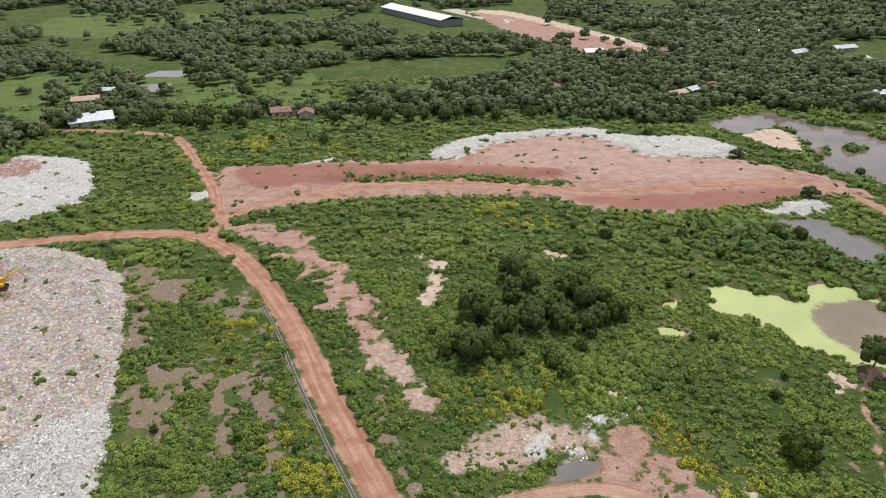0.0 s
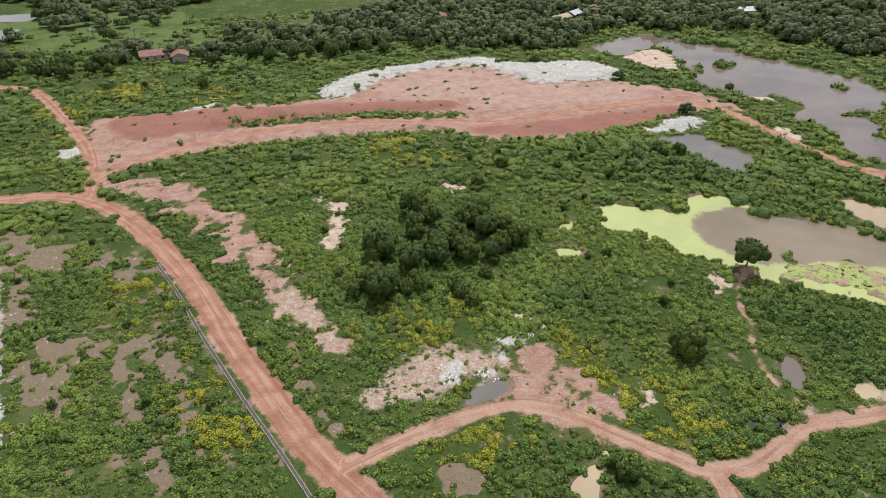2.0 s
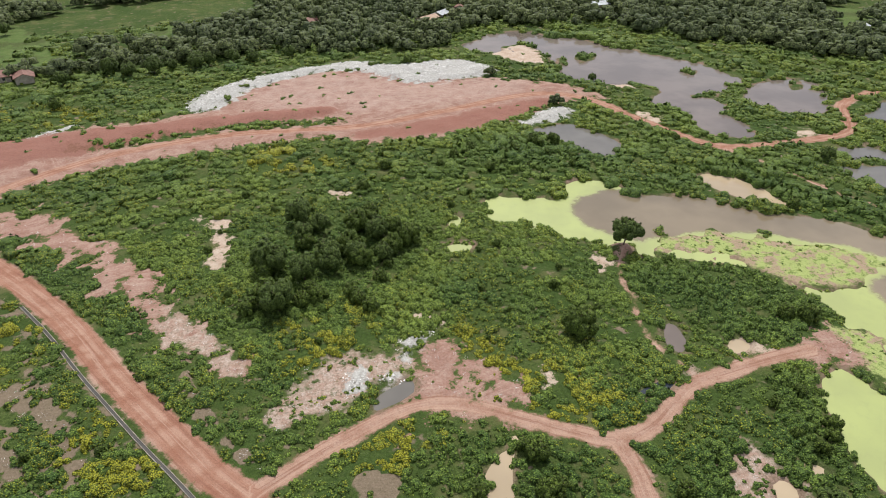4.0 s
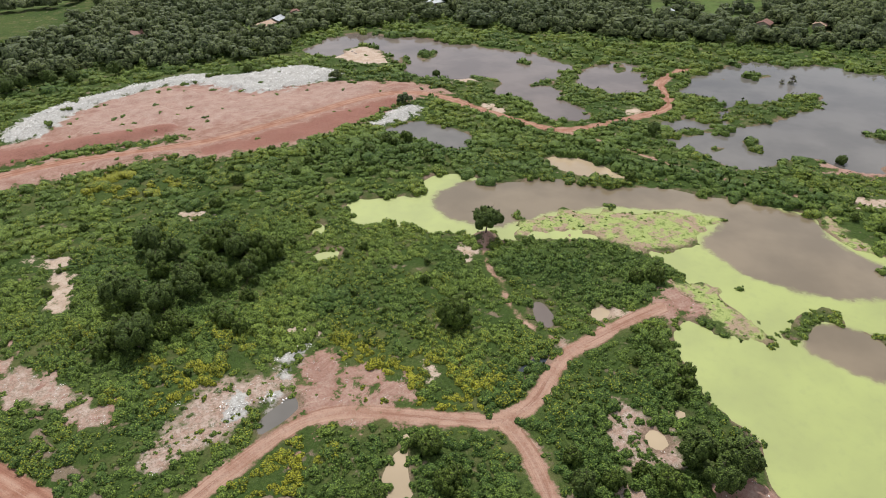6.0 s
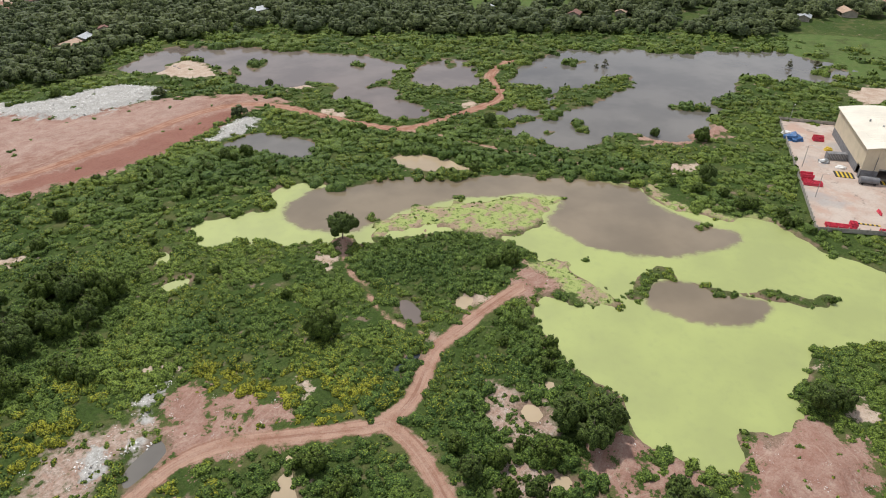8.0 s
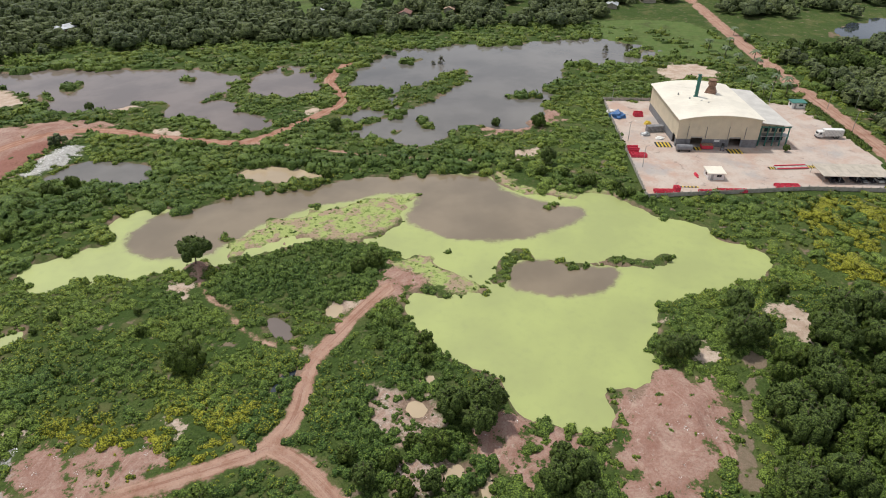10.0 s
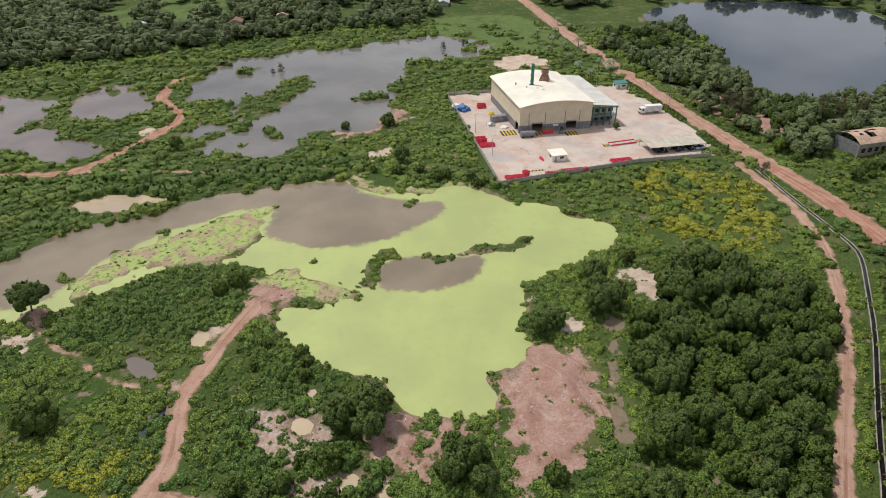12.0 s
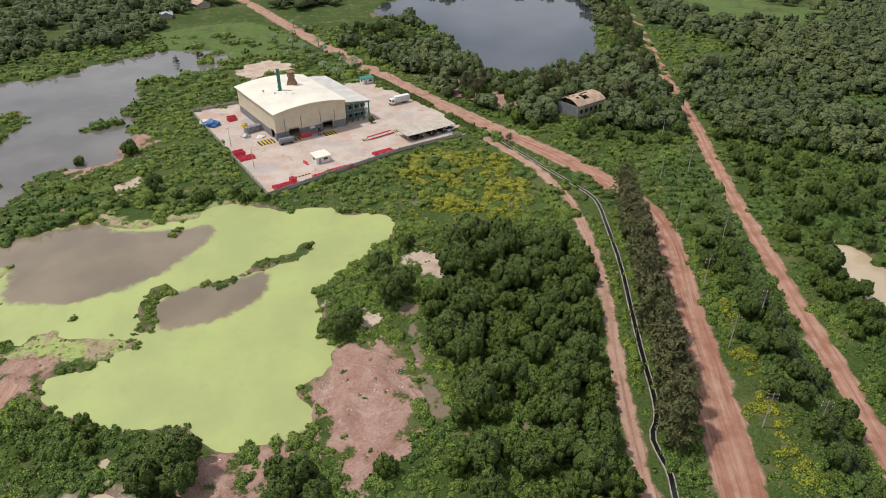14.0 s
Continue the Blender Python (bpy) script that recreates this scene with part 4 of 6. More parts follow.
def part(name, bm, material, parent=None, label="", bevel=0.0):
    """Links a bmesh as one mesh object under a thing or a part."""
    if bevel:
        bmesh.ops.bevel(bm, geom=bm.edges[:], offset=bevel, segments=1, affect="EDGES")
    me = bpy.data.meshes.new(name)
    bm.to_mesh(me)
    bm.free()
    me.materials.append(material)
    ob = new(name, me)
    ob.parent = parent
    if label:
        ob["label"] = label
    return ob


def thing(name, m, label, category, group="", kind=""):
    e = new(name)
    e.matrix_basis = m
    e.empty_display_size = 0.3
    return tagged(e, label, category, group, kind)


B = bmesh.new
CREAM = plain("cream_cladding", (0.66, 0.57, 0.42), 0.6, wear=0.12, scale=0.25)
ROOF_WHITE = plain("warm_white_roof_sheet", (0.80, 0.74, 0.62), 0.45, wear=0.16, scale=0.12)
ROOF_GREY = plain("pale_grey_roof_sheet", (0.60, 0.57, 0.52), 0.5, wear=0.2, scale=0.2)
GREY_WALL = plain("grey_block_wall", (0.22, 0.22, 0.23), 0.8, wear=0.3)
GREEN_STEEL = plain("green_painted_steel", (0.04, 0.19, 0.15), 0.45, wear=0.3, scale=2)
RUST = plain("rusty_steel", (0.30, 0.17, 0.11), 0.8, wear=0.5, scale=1.5)
DARK = plain("painted_dark_interior", (0.02, 0.02, 0.022), 0.8)
GLASS = plain("dark_window_glass", (0.03, 0.04, 0.045), 0.1)
PINK_RED = plain("faded_red_plastic", (0.70, 0.045, 0.085), 0.5, wear=0.3, scale=2)
YELLOW_PAINT = plain("yellow_paint", (0.66, 0.46, 0.04), 0.6, wear=0.3, scale=2)
BLACK_PAINT = plain("black_rubber", (0.025, 0.025, 0.025), 0.7)
WHITE_PAINT = plain("white_paint", (0.74, 0.73, 0.70), 0.45, wear=0.15)
BLUE_TARP = plain("blue_tarpaulin", (0.05, 0.16, 0.38), 0.5, wear=0.4, scale=1.2)
STEEL = plain("galvanised_steel", (0.42, 0.43, 0.43), 0.45, 0.6, wear=0.3)
TAN_ROOF = plain("faded_tan_roof_sheet", (0.50, 0.34, 0.24), 0.7, wear=0.35, scale=0.5)
RED_ROOF = plain("rusted_red_roof", (0.26, 0.13, 0.10), 0.75, wear=0.4, scale=0.6)
ZINC = plain("zinc_roof", (0.62, 0.64, 0.66), 0.4, 0.3, wear=0.3, scale=0.6)
BRICKY = plain("rendered_wall", (0.42, 0.37, 0.31), 0.85, wear=0.3)
EXC_YELLOW = plain("excavator_yellow_paint", (0.70, 0.42, 0.03), 0.45, wear=0.25, scale=1.5)
CARPORT_SHEET = plain("weathered_tan_sheet", (0.50, 0.44, 0.36), 0.6, wear=0.25, scale=0.4)
CONCRETE_LIP = plain("pale_concrete", (0.46, 0.42, 0.37), 0.85, wear=0.35, scale=0.8)


def yard_material():
    m = Nodes("stained_concrete_paving")
    mid, fine = m.noise(0.12, 6, 0.65), m.noise(1.3, 5)
    c = m.mix(m.step(mid, 0.35, 0.65), (0.50, 0.42, 0.36), (0.44, 0.33, 0.27))
    c = m.mix(m.step(m.noise(0.06, 4), 0.5, 0.68, 0, 0.7), c, (0.45, 0.29, 0.22))
    c = m.mix(m.step(m.noise(0.045, 5, 0.6), 0.52, 0.66, 0, 0.7), c, (0.34, 0.325, 0.315))
    c = m.mix(m.step(fine, 0.45, 0.8, 0, 0.5), c, (0.33, 0.28, 0.24))
    c = m.mix(m.step(m.noise(0.2, 7, 0.75), 0.57, 0.70, 0, 0.8), c, (0.16, 0.135, 0.12))
    m.bump(fine, 0.2, 0.03)
    return m.done(c, 0.85)


# ---- the fenced yard and its plant building; x runs along the building's front, y into its depth ----
SITE = pose(258, 22, 0, 0, 0, -66)
YARD_LOCAL = [(-21.5, -45.5), (36, -37.5), (66, -38.0), (75.0, -38.0), (74.5, 56), (-18.5, 56)]
bm = B()
top = [bm.verts.new((a, b, 0.14)) for a, b in YARD_LOCAL]
low = [bm.verts.new((a, b, -0.6)) for a, b in YARD_LOCAL]
bm.faces.new(top)
for k in range(len(top)):
    bm.faces.new((low[k], low[(k + 1) % 6], top[(k + 1) % 6], top[k]))
slab = part("pavement", bm, yard_material())
slab.matrix_basis = SITE
tagged(slab, "pinkish stained concrete yard paving", "yard", kind="structure")
Z0 = 0.14
AT = lambda x, y, rz=0.0, z=Z0: SITE @ pose(x, y, z, 0, 0, rz)


def perimeter(pts, label):
    f = thing("fence", SITE, label, "fence", kind="structure")
    for (ax, ay), (bx, by) in zip(pts[:-1], pts[1:]):
        n = max(1, int(math.hypot(bx - ax, by - ay) / 3.0))
        ang = math.degrees(math.atan2(by - ay, bx - ax))
        for k in range(n):
            x, y = ax + (bx - ax) * (k + 0.5) / n, ay + (by - ay) * (k + 0.5) / n
            w = math.hypot(bx - ax, by - ay) / n
            part("panel", box(B(), x, y, 0, w - 0.22, 0.10, 1.5, ang), CONCRETE_LIP, f)
            x, y = ax + (bx - ax) * k / n, ay + (by - ay) * k / n
            part("post", box(B(), x, y, -0.3, 0.22, 0.22, 2.3, ang), CONCRETE_LIP, f)


perimeter([(66, -38.3), (36, -37.8), (-21.8, -45.8), (-18.8, 56.2), (55, 56.4)], "low pale concrete wall of panels and posts")

W, D, EAVE, RISE = 32.0, 44.0, 11.4, 1.9
plant = thing("plant_building", AT(0, 0), "large cream-clad plant building with a shallow arched white roof", "factory")
doors = ((5.6, 10.2, 4.3), (20.8, 25.4, 4.3))


def run_of_wall(p0, p1, inward, openings, root, top_z):
    """Grey plinth and cream cladding along one side, with real openings."""
    (ax, ay), (bx, by) = p0, p1
    L, ang = math.hypot(bx - ax, by - ay), math.degrees(math.atan2(by - ay, bx - ax))
    dx, dy = (bx - ax) / L, (by - ay) / L
    at = lambda s: (ax + dx * s + inward[0] * 0.15, ay + dy * s + inward[1] * 0.15)
    cuts = [0.0] + [v for o in openings for v in o[:2]] + [L]
    for k in range(0, len(cuts), 2):
        s0, s1 = cuts[k], cuts[k + 1]
        if s1 - s0 > 0.05:
            part("plinth", box(B(), *at((s0 + s1) / 2), 0, s1 - s0, 0.30, 3.3, ang), GREY_WALL, root, "grey rendered lower wall")
            part("cladding", box(B(), *at((s0 + s1) / 2), 3.3, s1 - s0, 0.26, 1.6, ang), CREAM, root)
    for s0, s1, h in openings:
        part("lintel", box(B(), *at((s0 + s1) / 2), h, s1 - s0, 0.26, 4.9 - h, ang), CREAM, root)
        part("roller_door", box(B(), at((s0 + s1) / 2)[0] + inward[0] * 0.25, at((s0 + s1) / 2)[1] + inward[1] * 0.25, h - 0.7, s1 - s0, 0.1, 0.7, ang), STEEL, root)
    n = max(3, round(L / 4))
    for z0, z1, thick in ((4.9, 8.1, 0.26), (8.1, top_z, 0.32)):
        for k in range(n):
            part("cladding", box(B(), *at((k + 0.5) * L / n), z0, L / n - 0.03, thick, z1 - z0 - 0.03, ang), CREAM, root)


run_of_wall((0, 0), (W, 0), (0, 1), doors, plant, EAVE)
run_of_wall((0, D), (0, 0), (1, 0), ((38.5, 42.0, 4.0),), plant, EAVE)
run_of_wall((W, D), (0, D), (0, -1), (), plant, EAVE)
run_of_wall((W, 0), (W, D), (-1, 0), (), plant, EAVE)
arch = [(W * k / 16, EAVE + RISE * (1 - (2 * k / 16 - 1) ** 2)) for k in range(17)]
for y0 in (0.02, D - 0.30):
    bm = B()
    prism(bm, [(0, EAVE - 0.02)] + [(a, z - 0.05) for a, z in arch] + [(W, EAVE - 0.02)], -0.14, 0.14, pose(0, y0 + 0.15, 0, 0, 0, 90) @ Matrix.Diagonal((1, -1, 1, 1)))
    part("gable", bm, CREAM, plant)
for k in range(22):    # roof sheets side by side along the ridge
    bm = B()
    over = [(a + (a - W / 2) * 0.05, z) for a, z in arch]
    y0, y1 = -1.2 + (D + 2.2) * k / 22, -1.2 + (D + 2.2) * (k + 1) / 22 - 0.05
    prism(bm, [(a, z + 0.24) for a, z in over] + [(a, z) for a, z in over[::-1]], y0, y1, Matrix(((0, 1, 0, 0), (1, 0, 0, 0), (0, 0, 1, 0), (0, 0, 0, 1))))
    part("roof_sheet", bm, ROOF_WHITE, plant)
for x in (4.0, 11.2, 20.0, 26.5):
    part("downpipe", rod(B(), (x, -0.18, 0.2), (x, -0.18, 8.6), 0.12), GREY_WALL, plant)
bm = rod(B(), (12.2, 22.5, 12.6), (12.2, 22.5, 22.6), 0.62, 0.55, 12)
rod(bm, (12.2, 22.5, 12.6), (12.2, 22.5, 13.6), 1.2, 1.0, 12)
stack = part("chimney", bm, GREEN_STEEL, plant, "dark green steel chimney")
for z in (15, 17.5, 20, 22.4):
    part("collar", rod(B(), (12.2, 22.5, z), (12.2, 22.5, z + 0.2), 0.85, 0.85, 12), GREEN_STEEL, stack)
part("ladder", box(B(), 12.95, 22.5, 13.4, 0.1, 0.5, 9.0), GREEN_STEEL, stack)
bm = B()
bmesh.ops.create_cone(bm, cap_ends=True, segments=4, radius1=3.4, radius2=1.5, depth=3.6, matrix=pose(20.1, 28, 14.9, 0, 0, 20))
box(bm, 20.1, 28, 16.6, 2.6, 2.6, 1.6)
rod(bm, (20.1, 28, 18), (20.1, 28, 18.8), 1.5, 1.1)
vent = part("roof_hood", bm, RUST, plant, "rusty brown extraction hood")
part("cap", box(B(), 20.1, 28, 18.8, 3.2, 3.2, 0.2, 12), RUST, vent)
for x, y in ((6, 26), (13, 17), (15, 14.5), (16, 34), (9, 20)):
    part("roof_vent", rod(B(), (x, y, EAVE + 1.2), (x, y, EAVE + 2.3), 0.35), STEEL, plant)
# the lower wing with its green steel porch
for p0, p1, inward in (((W + 0.3, 6), (44, 6), (0, 1)), ((44, 6), (44, 46), (-1, 0)), ((44, 46), (W + 0.3, 46), (0, -1))):
    run_of_wall(p0, p1, inward, (), plant, 8.2)
for k in range(8):
    y0 = 1.6 + 45.4 * k / 8
    bm = B()
    prism(bm, [(W + 0.3, 9.6), (45.2, 8.3), (45.2, 8.5), (W + 0.3, 9.8)], y0, y0 + 5.62, Matrix(((0, 1, 0, 0), (1, 0, 0, 0), (0, 0, 1, 0), (0, 0, 0, 1))))
    part("roof_sheet", bm, ROOF_GREY, plant)
for x in (34.4, 37.4, 40.4, 43.4):
    part("window", box(B(), x, 5.9, 1.0, 2.2, 0.1, 2.2), GLASS, plant)
    part("window", box(B(), x, 5.9, 4.6, 2.2, 0.1, 1.6), GLASS, plant)
for x in (33.4, 36.2, 39.0, 41.8, 44.4):
    part("column", rod(B(), (x, 2.2, 0), (x, 2.2, 8.3), 0.28, 0.28, 10), GREEN_STEEL, plant, "green steel column")
part("canopy", box(B(), 39, 3.8, 3.9, 12, 3.6, 0.25), STEEL, plant)
part("beam", box(B(), 39, 2.2, 7.6, 12, 0.3, 0.5), GREEN_STEEL, plant)
part("sign", box(B(), 16.0, -0.12, 2.2, 2.2, 0.08, 0.9), WHITE_PAINT, plant)


def wheel(root, x, y, r=0.5, w=0.3):
    ty = part("wheel", rod(B(), (x, y - w / 2, r), (x, y + w / 2, r), r, r, 14), BLACK_PAINT, root)
    part("rim", rod(B(), (x, y - w / 2 - 0.02, r), (x, y + w / 2 + 0.02, r), r * 0.5, r * 0.5, 10), STEEL, ty)


def truck(m):
    t = thing("box_truck", m, "white box truck with a ribbed cargo body, parked on concrete", "truck")
    part("chassis", box(B(), 5.2, 0, 0.6, 10.2, 0.9, 0.3), BLACK_PAINT, t)
    part("cargo_box", box(B(), 6.4, 0, 0.95, 8.0, 2.5, 2.75), WHITE_PAINT, t, bevel=0.05)
    for k in range(14):
        for s in (-1, 1):
            part("rib", box(B(), 2.7 + k * 0.57, s * 1.28, 1.0, 0.08, 0.06, 2.6), STEEL, t)
    prof = [(0.1, 0.5), (0.0, 1.5), (0.35, 2.7), (0.7, 2.95), (2.2, 3.0), (2.2, 0.5)]
    cab = part("cab", prism(B(), prof, -1.2, 1.2, Matrix(((0, 1, 0, 0), (1, 0, 0, 0), (0, 0, 1, 0), (0, 0, 0, 1)))), WHITE_PAINT, t)
    part("windscreen", box(B(), 0.12, 0, 1.65, 0.1, 2.1, 0.9, 0, 0), GLASS, cab)
    for s in (-1, 1):
        part("side_window", box(B(), 1.1, s * 1.2, 1.7, 0.9, 0.06, 0.75), GLASS, cab)
        part("headlight", box(B(), 0.03, s * 0.85, 0.75, 0.1, 0.4, 0.25), STEEL, cab)
        for x in (1.3, 7.3, 8.5):
            wheel(t, x, s * 1.0)
    part("bumper", box(B(), 0.0, 0, 0.4, 0.2, 2.3, 0.3), BLACK_PAINT, t)


truck(AT(61, 12.2))


def car(m, paint, label):
    c = thing("car", m, label, "car", "cars under the carport")
    side = [(-2.15, 0.35), (-2.2, 0.75), (-1.2, 0.95), (1.9, 0.95), (2.15, 0.8), (2.15, 0.35)]
    T = Matrix(((0, 1, 0, 0), (1, 0, 0, 0), (0, 0, 1, 0), (0, 0, 0, 1)))
    part("body", prism(B(), side, -0.86, 0.86, T), paint, c)
    cab = part("cabin", prism(B(), [(-1.2, 0.94), (-0.5, 1.45), (1.1, 1.47), (1.75, 0.94)], -0.76, 0.76, T), GLASS, c)
    part("roof", box(B(), 0.3, 0, 1.45, 1.6, 1.4, 0.06), paint, cab)
    for x in (-1.35, 1.35):
        for s in (-1, 1):
            wheel(c, x, s * 0.76, 0.33, 0.22)


CAR_PAINTS = [(WHITE_PAINT, "white saloon car parked under the carport"), (plain("silver_paint", (0.42, 0.43, 0.45), 0.3, 0.5), "silver car parked under the carport"),
              (plain("dark_paint", (0.03, 0.03, 0.04), 0.25), "black car parked under the carport")]
for k, (x, which) in enumerate(((47.5, 2), (50.5, 2), (56.5, 2), (59.5, 1), (62.5, 2), (65.5, 0), (68.0, 1))):
    car(AT(x * 0.93 + 3.2, -30.0, 96), *CAR_PAINTS[which])

port = thing("carport", AT(55.3, -27.3), "long open carport with a pale sheet roof", "carport")
for k in range(9):
    part("roof_sheet", box(B(), -10.8 + k * 2.7, 0, 2.95, 2.66, 10.0, 0.12, 0, 3), CARPORT_SHEET, port)
for x in (-11.8, -5.9, 0, 5.9, 11.8):
    for y in (-4.6, 4.6):
        part("post", rod(B(), (x, y, 0), (x, y, 2.95 + y * 0.05), 0.09), STEEL, port)
    part("rafter", box(B(), x, 0, 2.72, 0.12, 9.6, 0.2, 0, 3), STEEL, port)

BARRIER = [(-0.32, 0), (0.32, 0), (0.30, 0.25), (0.14, 0.45), (0.11, 1.0), (-0.11, 1.0), (-0.14, 0.45), (-0.30, 0.25)]
first = thing("plastic_barrier", AT(-19, -8), "faded red plastic road barrier stored in the yard", "barrier", "road barriers in the yard")
part("shell", prism(B(), BARRIER, -1.0, 1.0), PINK_RED, first, bevel=0.02)
for x in (-0.45, 0.45):
    part("fork_slot", box(B(), x, 0, 0.04, 0.3, 0.68, 0.14), BLACK_PAINT, first)
part("filler_cap", rod(B(), (0, 0, 1.0), (0, 0, 1.06), 0.09), BLACK_PAINT, first)
rb = random.Random(3)


def barriers(x0, y0, nx, ny, high=1, turn=0, gap=(2.1, 0.68)):
    for i in range(nx):
        for j in range(ny):
            for k in range(high if rb.random() < 0.7 else 1):
                copy_thing(first, AT(x0 + i * gap[0] + rb.uniform(-0.12, 0.12), y0 + j * gap[1], turn + rb.uniform(-4, 4), Z0 + 1.02 * k))


barriers(-19.0, -6.8, 2, 5, 2)
barriers(-18.8, -11.6, 3, 5, 1)
barriers(-17.5, -42.8, 4, 4, 1)
barriers(-10.5, -41.8, 1, 4, 2)
barriers(-2.0, -41.4, 3, 2, 1)
barriers(4.6, -41.0, 5, 3, 1)
barriers(26.4, -39.0 + 1.6, 4, 5, 1)
barriers(-8.0, 34.0, 2, 4, 2)
barriers(0.2, -28.5, 1, 3, 1, 90)


def striped(m, n, w, d, label, name="speed_ramp"):
    r = thing(name, m, label, "ramp")
    for k in range(n):
        part("stripe", box(B(), (k - (n - 1) / 2) * w, 0, 0, w * 0.99, d, 0.18, 0), YELLOW_PAINT if k % 2 else BLACK_PAINT, r)


striped(AT(-4.2, 1.5), 9, 0.7, 5.0, "yellow and black striped loading ramp")
striped(AT(22.0, -4.4), 8, 0.7, 4.0, "yellow striped ramp before the dock door")
striped(AT(8.0, -2.2), 4, 0.7, 3.0, "yellow striped ramp before the dock door")
striped(AT(-5.0, -37.2), 10, 0.65, 0.7, "yellow and black striped kerb on the paving", "striped_kerb")
striped(AT(30.6, -19.9), 5, 0.5, 2.0, "yellow and black striped weighbridge end", "striped_kerb")
striped(AT(45.6, -18.2), 6, 0.5, 2.2, "yellow and black striped weighbridge end", "striped_kerb")
bridge = thing("weighbridge", AT(38, -19), "long weighbridge deck edged with red steel rails", "weighbridge")
part("deck", box(B(), 0, 0, 0, 12.5, 3.0, 0.25, 6), CONCRETE_LIP, bridge)
for y in (-1.4, 1.4):
    part("rail", box(B(), 0, y, 0.25, 12.0, 0.35, 0.35, 6), PINK_RED, bridge, "red painted rail")


def hut(m, sx, sy, h, roof, label):
    e = thing("site_hut", m, label, "hut")
    part("wall", box(B(), 0, 0, 0, sx, sy, h), WHITE_PAINT, e)
    part("roof", box(B(), 0, 0, h, sx + 0.9, sy + 0.9, 0.25, 0, 3), roof, e)
    part("door", box(B(), -sx / 4, -sy / 2 - 0.03, 0.05, 0.9, 0.08, 2.0), STEEL, e)
    for x in (sx / 4, sx / 10):
        part("window", box(B(), x, -sy / 2 - 0.03, 1.1, 0.8, 0.08, 0.9), GLASS, e)
    part("window", box(B(), -sx / 2 - 0.03, 0, 1.1, 0.08, 1.4, 0.9), GLASS, e)


hut(AT(6.2, -28.4), 5.6, 5.0, 2.6, ROOF_WHITE, "small white site hut with a flat pale roof")
hut(AT(69.3, 50.0), 6.0, 4.0, 2.7, GREEN_STEEL, "small white guard hut with a green roof")

cont = thing("shipping_container", AT(-4.2, 16.5, 8), "grey steel container beside the plant building", "container")
part("body", box(B(), 0, 0, 0, 7.0, 2.5, 2.6), GREY_WALL, cont, bevel=0.04)
for k in range(12):
    part("rib", box(B(), -3.2 + k * 0.58, -1.28, 0.1, 0.16, 0.06, 2.4), STEEL, cont)
tank = thing("storage_tank", AT(2.2, -4.4), "dark horizontal steel tank on saddles", "tank")
part("shell", rod(B(), (-3.0, 0, 1.5), (3.0, 0, 1.5), 1.25, 1.25, 18), GREY_WALL, tank)
for x in (-2, 2):
    part("saddle", box(B(), x, 0, 0, 0.5, 2.0, 0.8), BLACK_PAINT, tank)
skip = thing("waste_skip", AT(11.8, -1.9), "bright red steel skip by the wall", "skip")
part("bin", prism(B(), [(-1.0, 0.2), (1.0, 0.2), (1.3, 1.8), (-1.3, 1.8)], -2.2, 2.2), PINK_RED, skip)
part("rim", box(B(), 0, 0, 1.8, 4.6, 2.8, 0.12), RUST, skip)


def heap(name, m, r, h, material, label, category, seed):
    """A lumpy heap on the ground."""
    e = thing(name, m, label, category)
    bm = B()
    bmesh.ops.create_icosphere(bm, subdivisions=3, radius=1)
    for v in bm.verts:
        k = 1 + 0.35 * noise.noise(v.co * 1.7 + Vector((seed, 0, 0))) + 0.15 * noise.noise(v.co * 5 + Vector((0, seed, 0)))
        v.co = Vector((v.co.x * r * k, v.co.y * r * 0.8 * k, max(-0.05, v.co.z * h * k)))
    part("pile", bm, material, e)


heap("covered_pile", AT(-16.5, 33.6), 3.8, 2.6, BLUE_TARP, "heap covered with a crumpled blue tarpaulin", "pile", 1)
heap("covered_pile", AT(-18, 40), 2.0, 1.2, WHITE_PAINT, "low heap under a white sheet", "pile", 2)
heap("scrap_heap", AT(-9, 12), 2.2, 1.2, STEEL, "low grey mound of scrap metal", "pile", 3)
# The next two lumpy mounds stand in for sacks and drums, without any sheeting.
heap("scrap_heap", AT(-4, 8), 1.8, 0.9, WHITE_PAINT, "low pale mound under sheeting", "pile", 4)
heap("scrap_heap", AT(-5, 25), 1.6, 1.4, YELLOW_PAINT, "small mound under yellow sheeting", "pile", 5)
fork = thing("forklift", AT(17.6, -3.2, 70), "small dark forklift beside the dock door", "forklift")
part("body", box(B(), 0, 0, 0.35, 2.2, 1.2, 0.9), GREY_WALL, fork, bevel=0.05)
part("mast", box(B(), 1.2, 0, 0.1, 0.2, 1.0, 2.4), BLACK_PAINT, fork)
part("guard", box(B(), -0.2, 0, 2.0, 1.2, 1.1, 0.08), BLACK_PAINT, fork)
for x in (-0.5, 0.4):
    for y in (-0.5, 0.5):
        part("guard_post", rod(B(), (x, y, 1.2), (x, y, 2.0), 0.04), BLACK_PAINT, fork)
for x in (-0.7, 0.7):
    for y in (-0.6, 0.6):
        wheel(fork, x, y, 0.33, 0.25)


def street_lamp(m, h=8.5):
    e = thing("street_lamp", m, "tall grey steel street lamp with a short arm", "lamp post", "street lamps")
    part("pole", rod(B(), (0, 0, 0), (0, 0, h), 0.13, 0.07), STEEL, e)
    part("arm", rod(B(), (0, 0, h - 0.1), (1.5, 0, h + 0.25), 0.05), STEEL, e)
    part("lamp_head", box(B(), 1.7, 0, h + 0.18, 0.75, 0.28, 0.14), WHITE_PAINT, e, bevel=0.03)
    return e


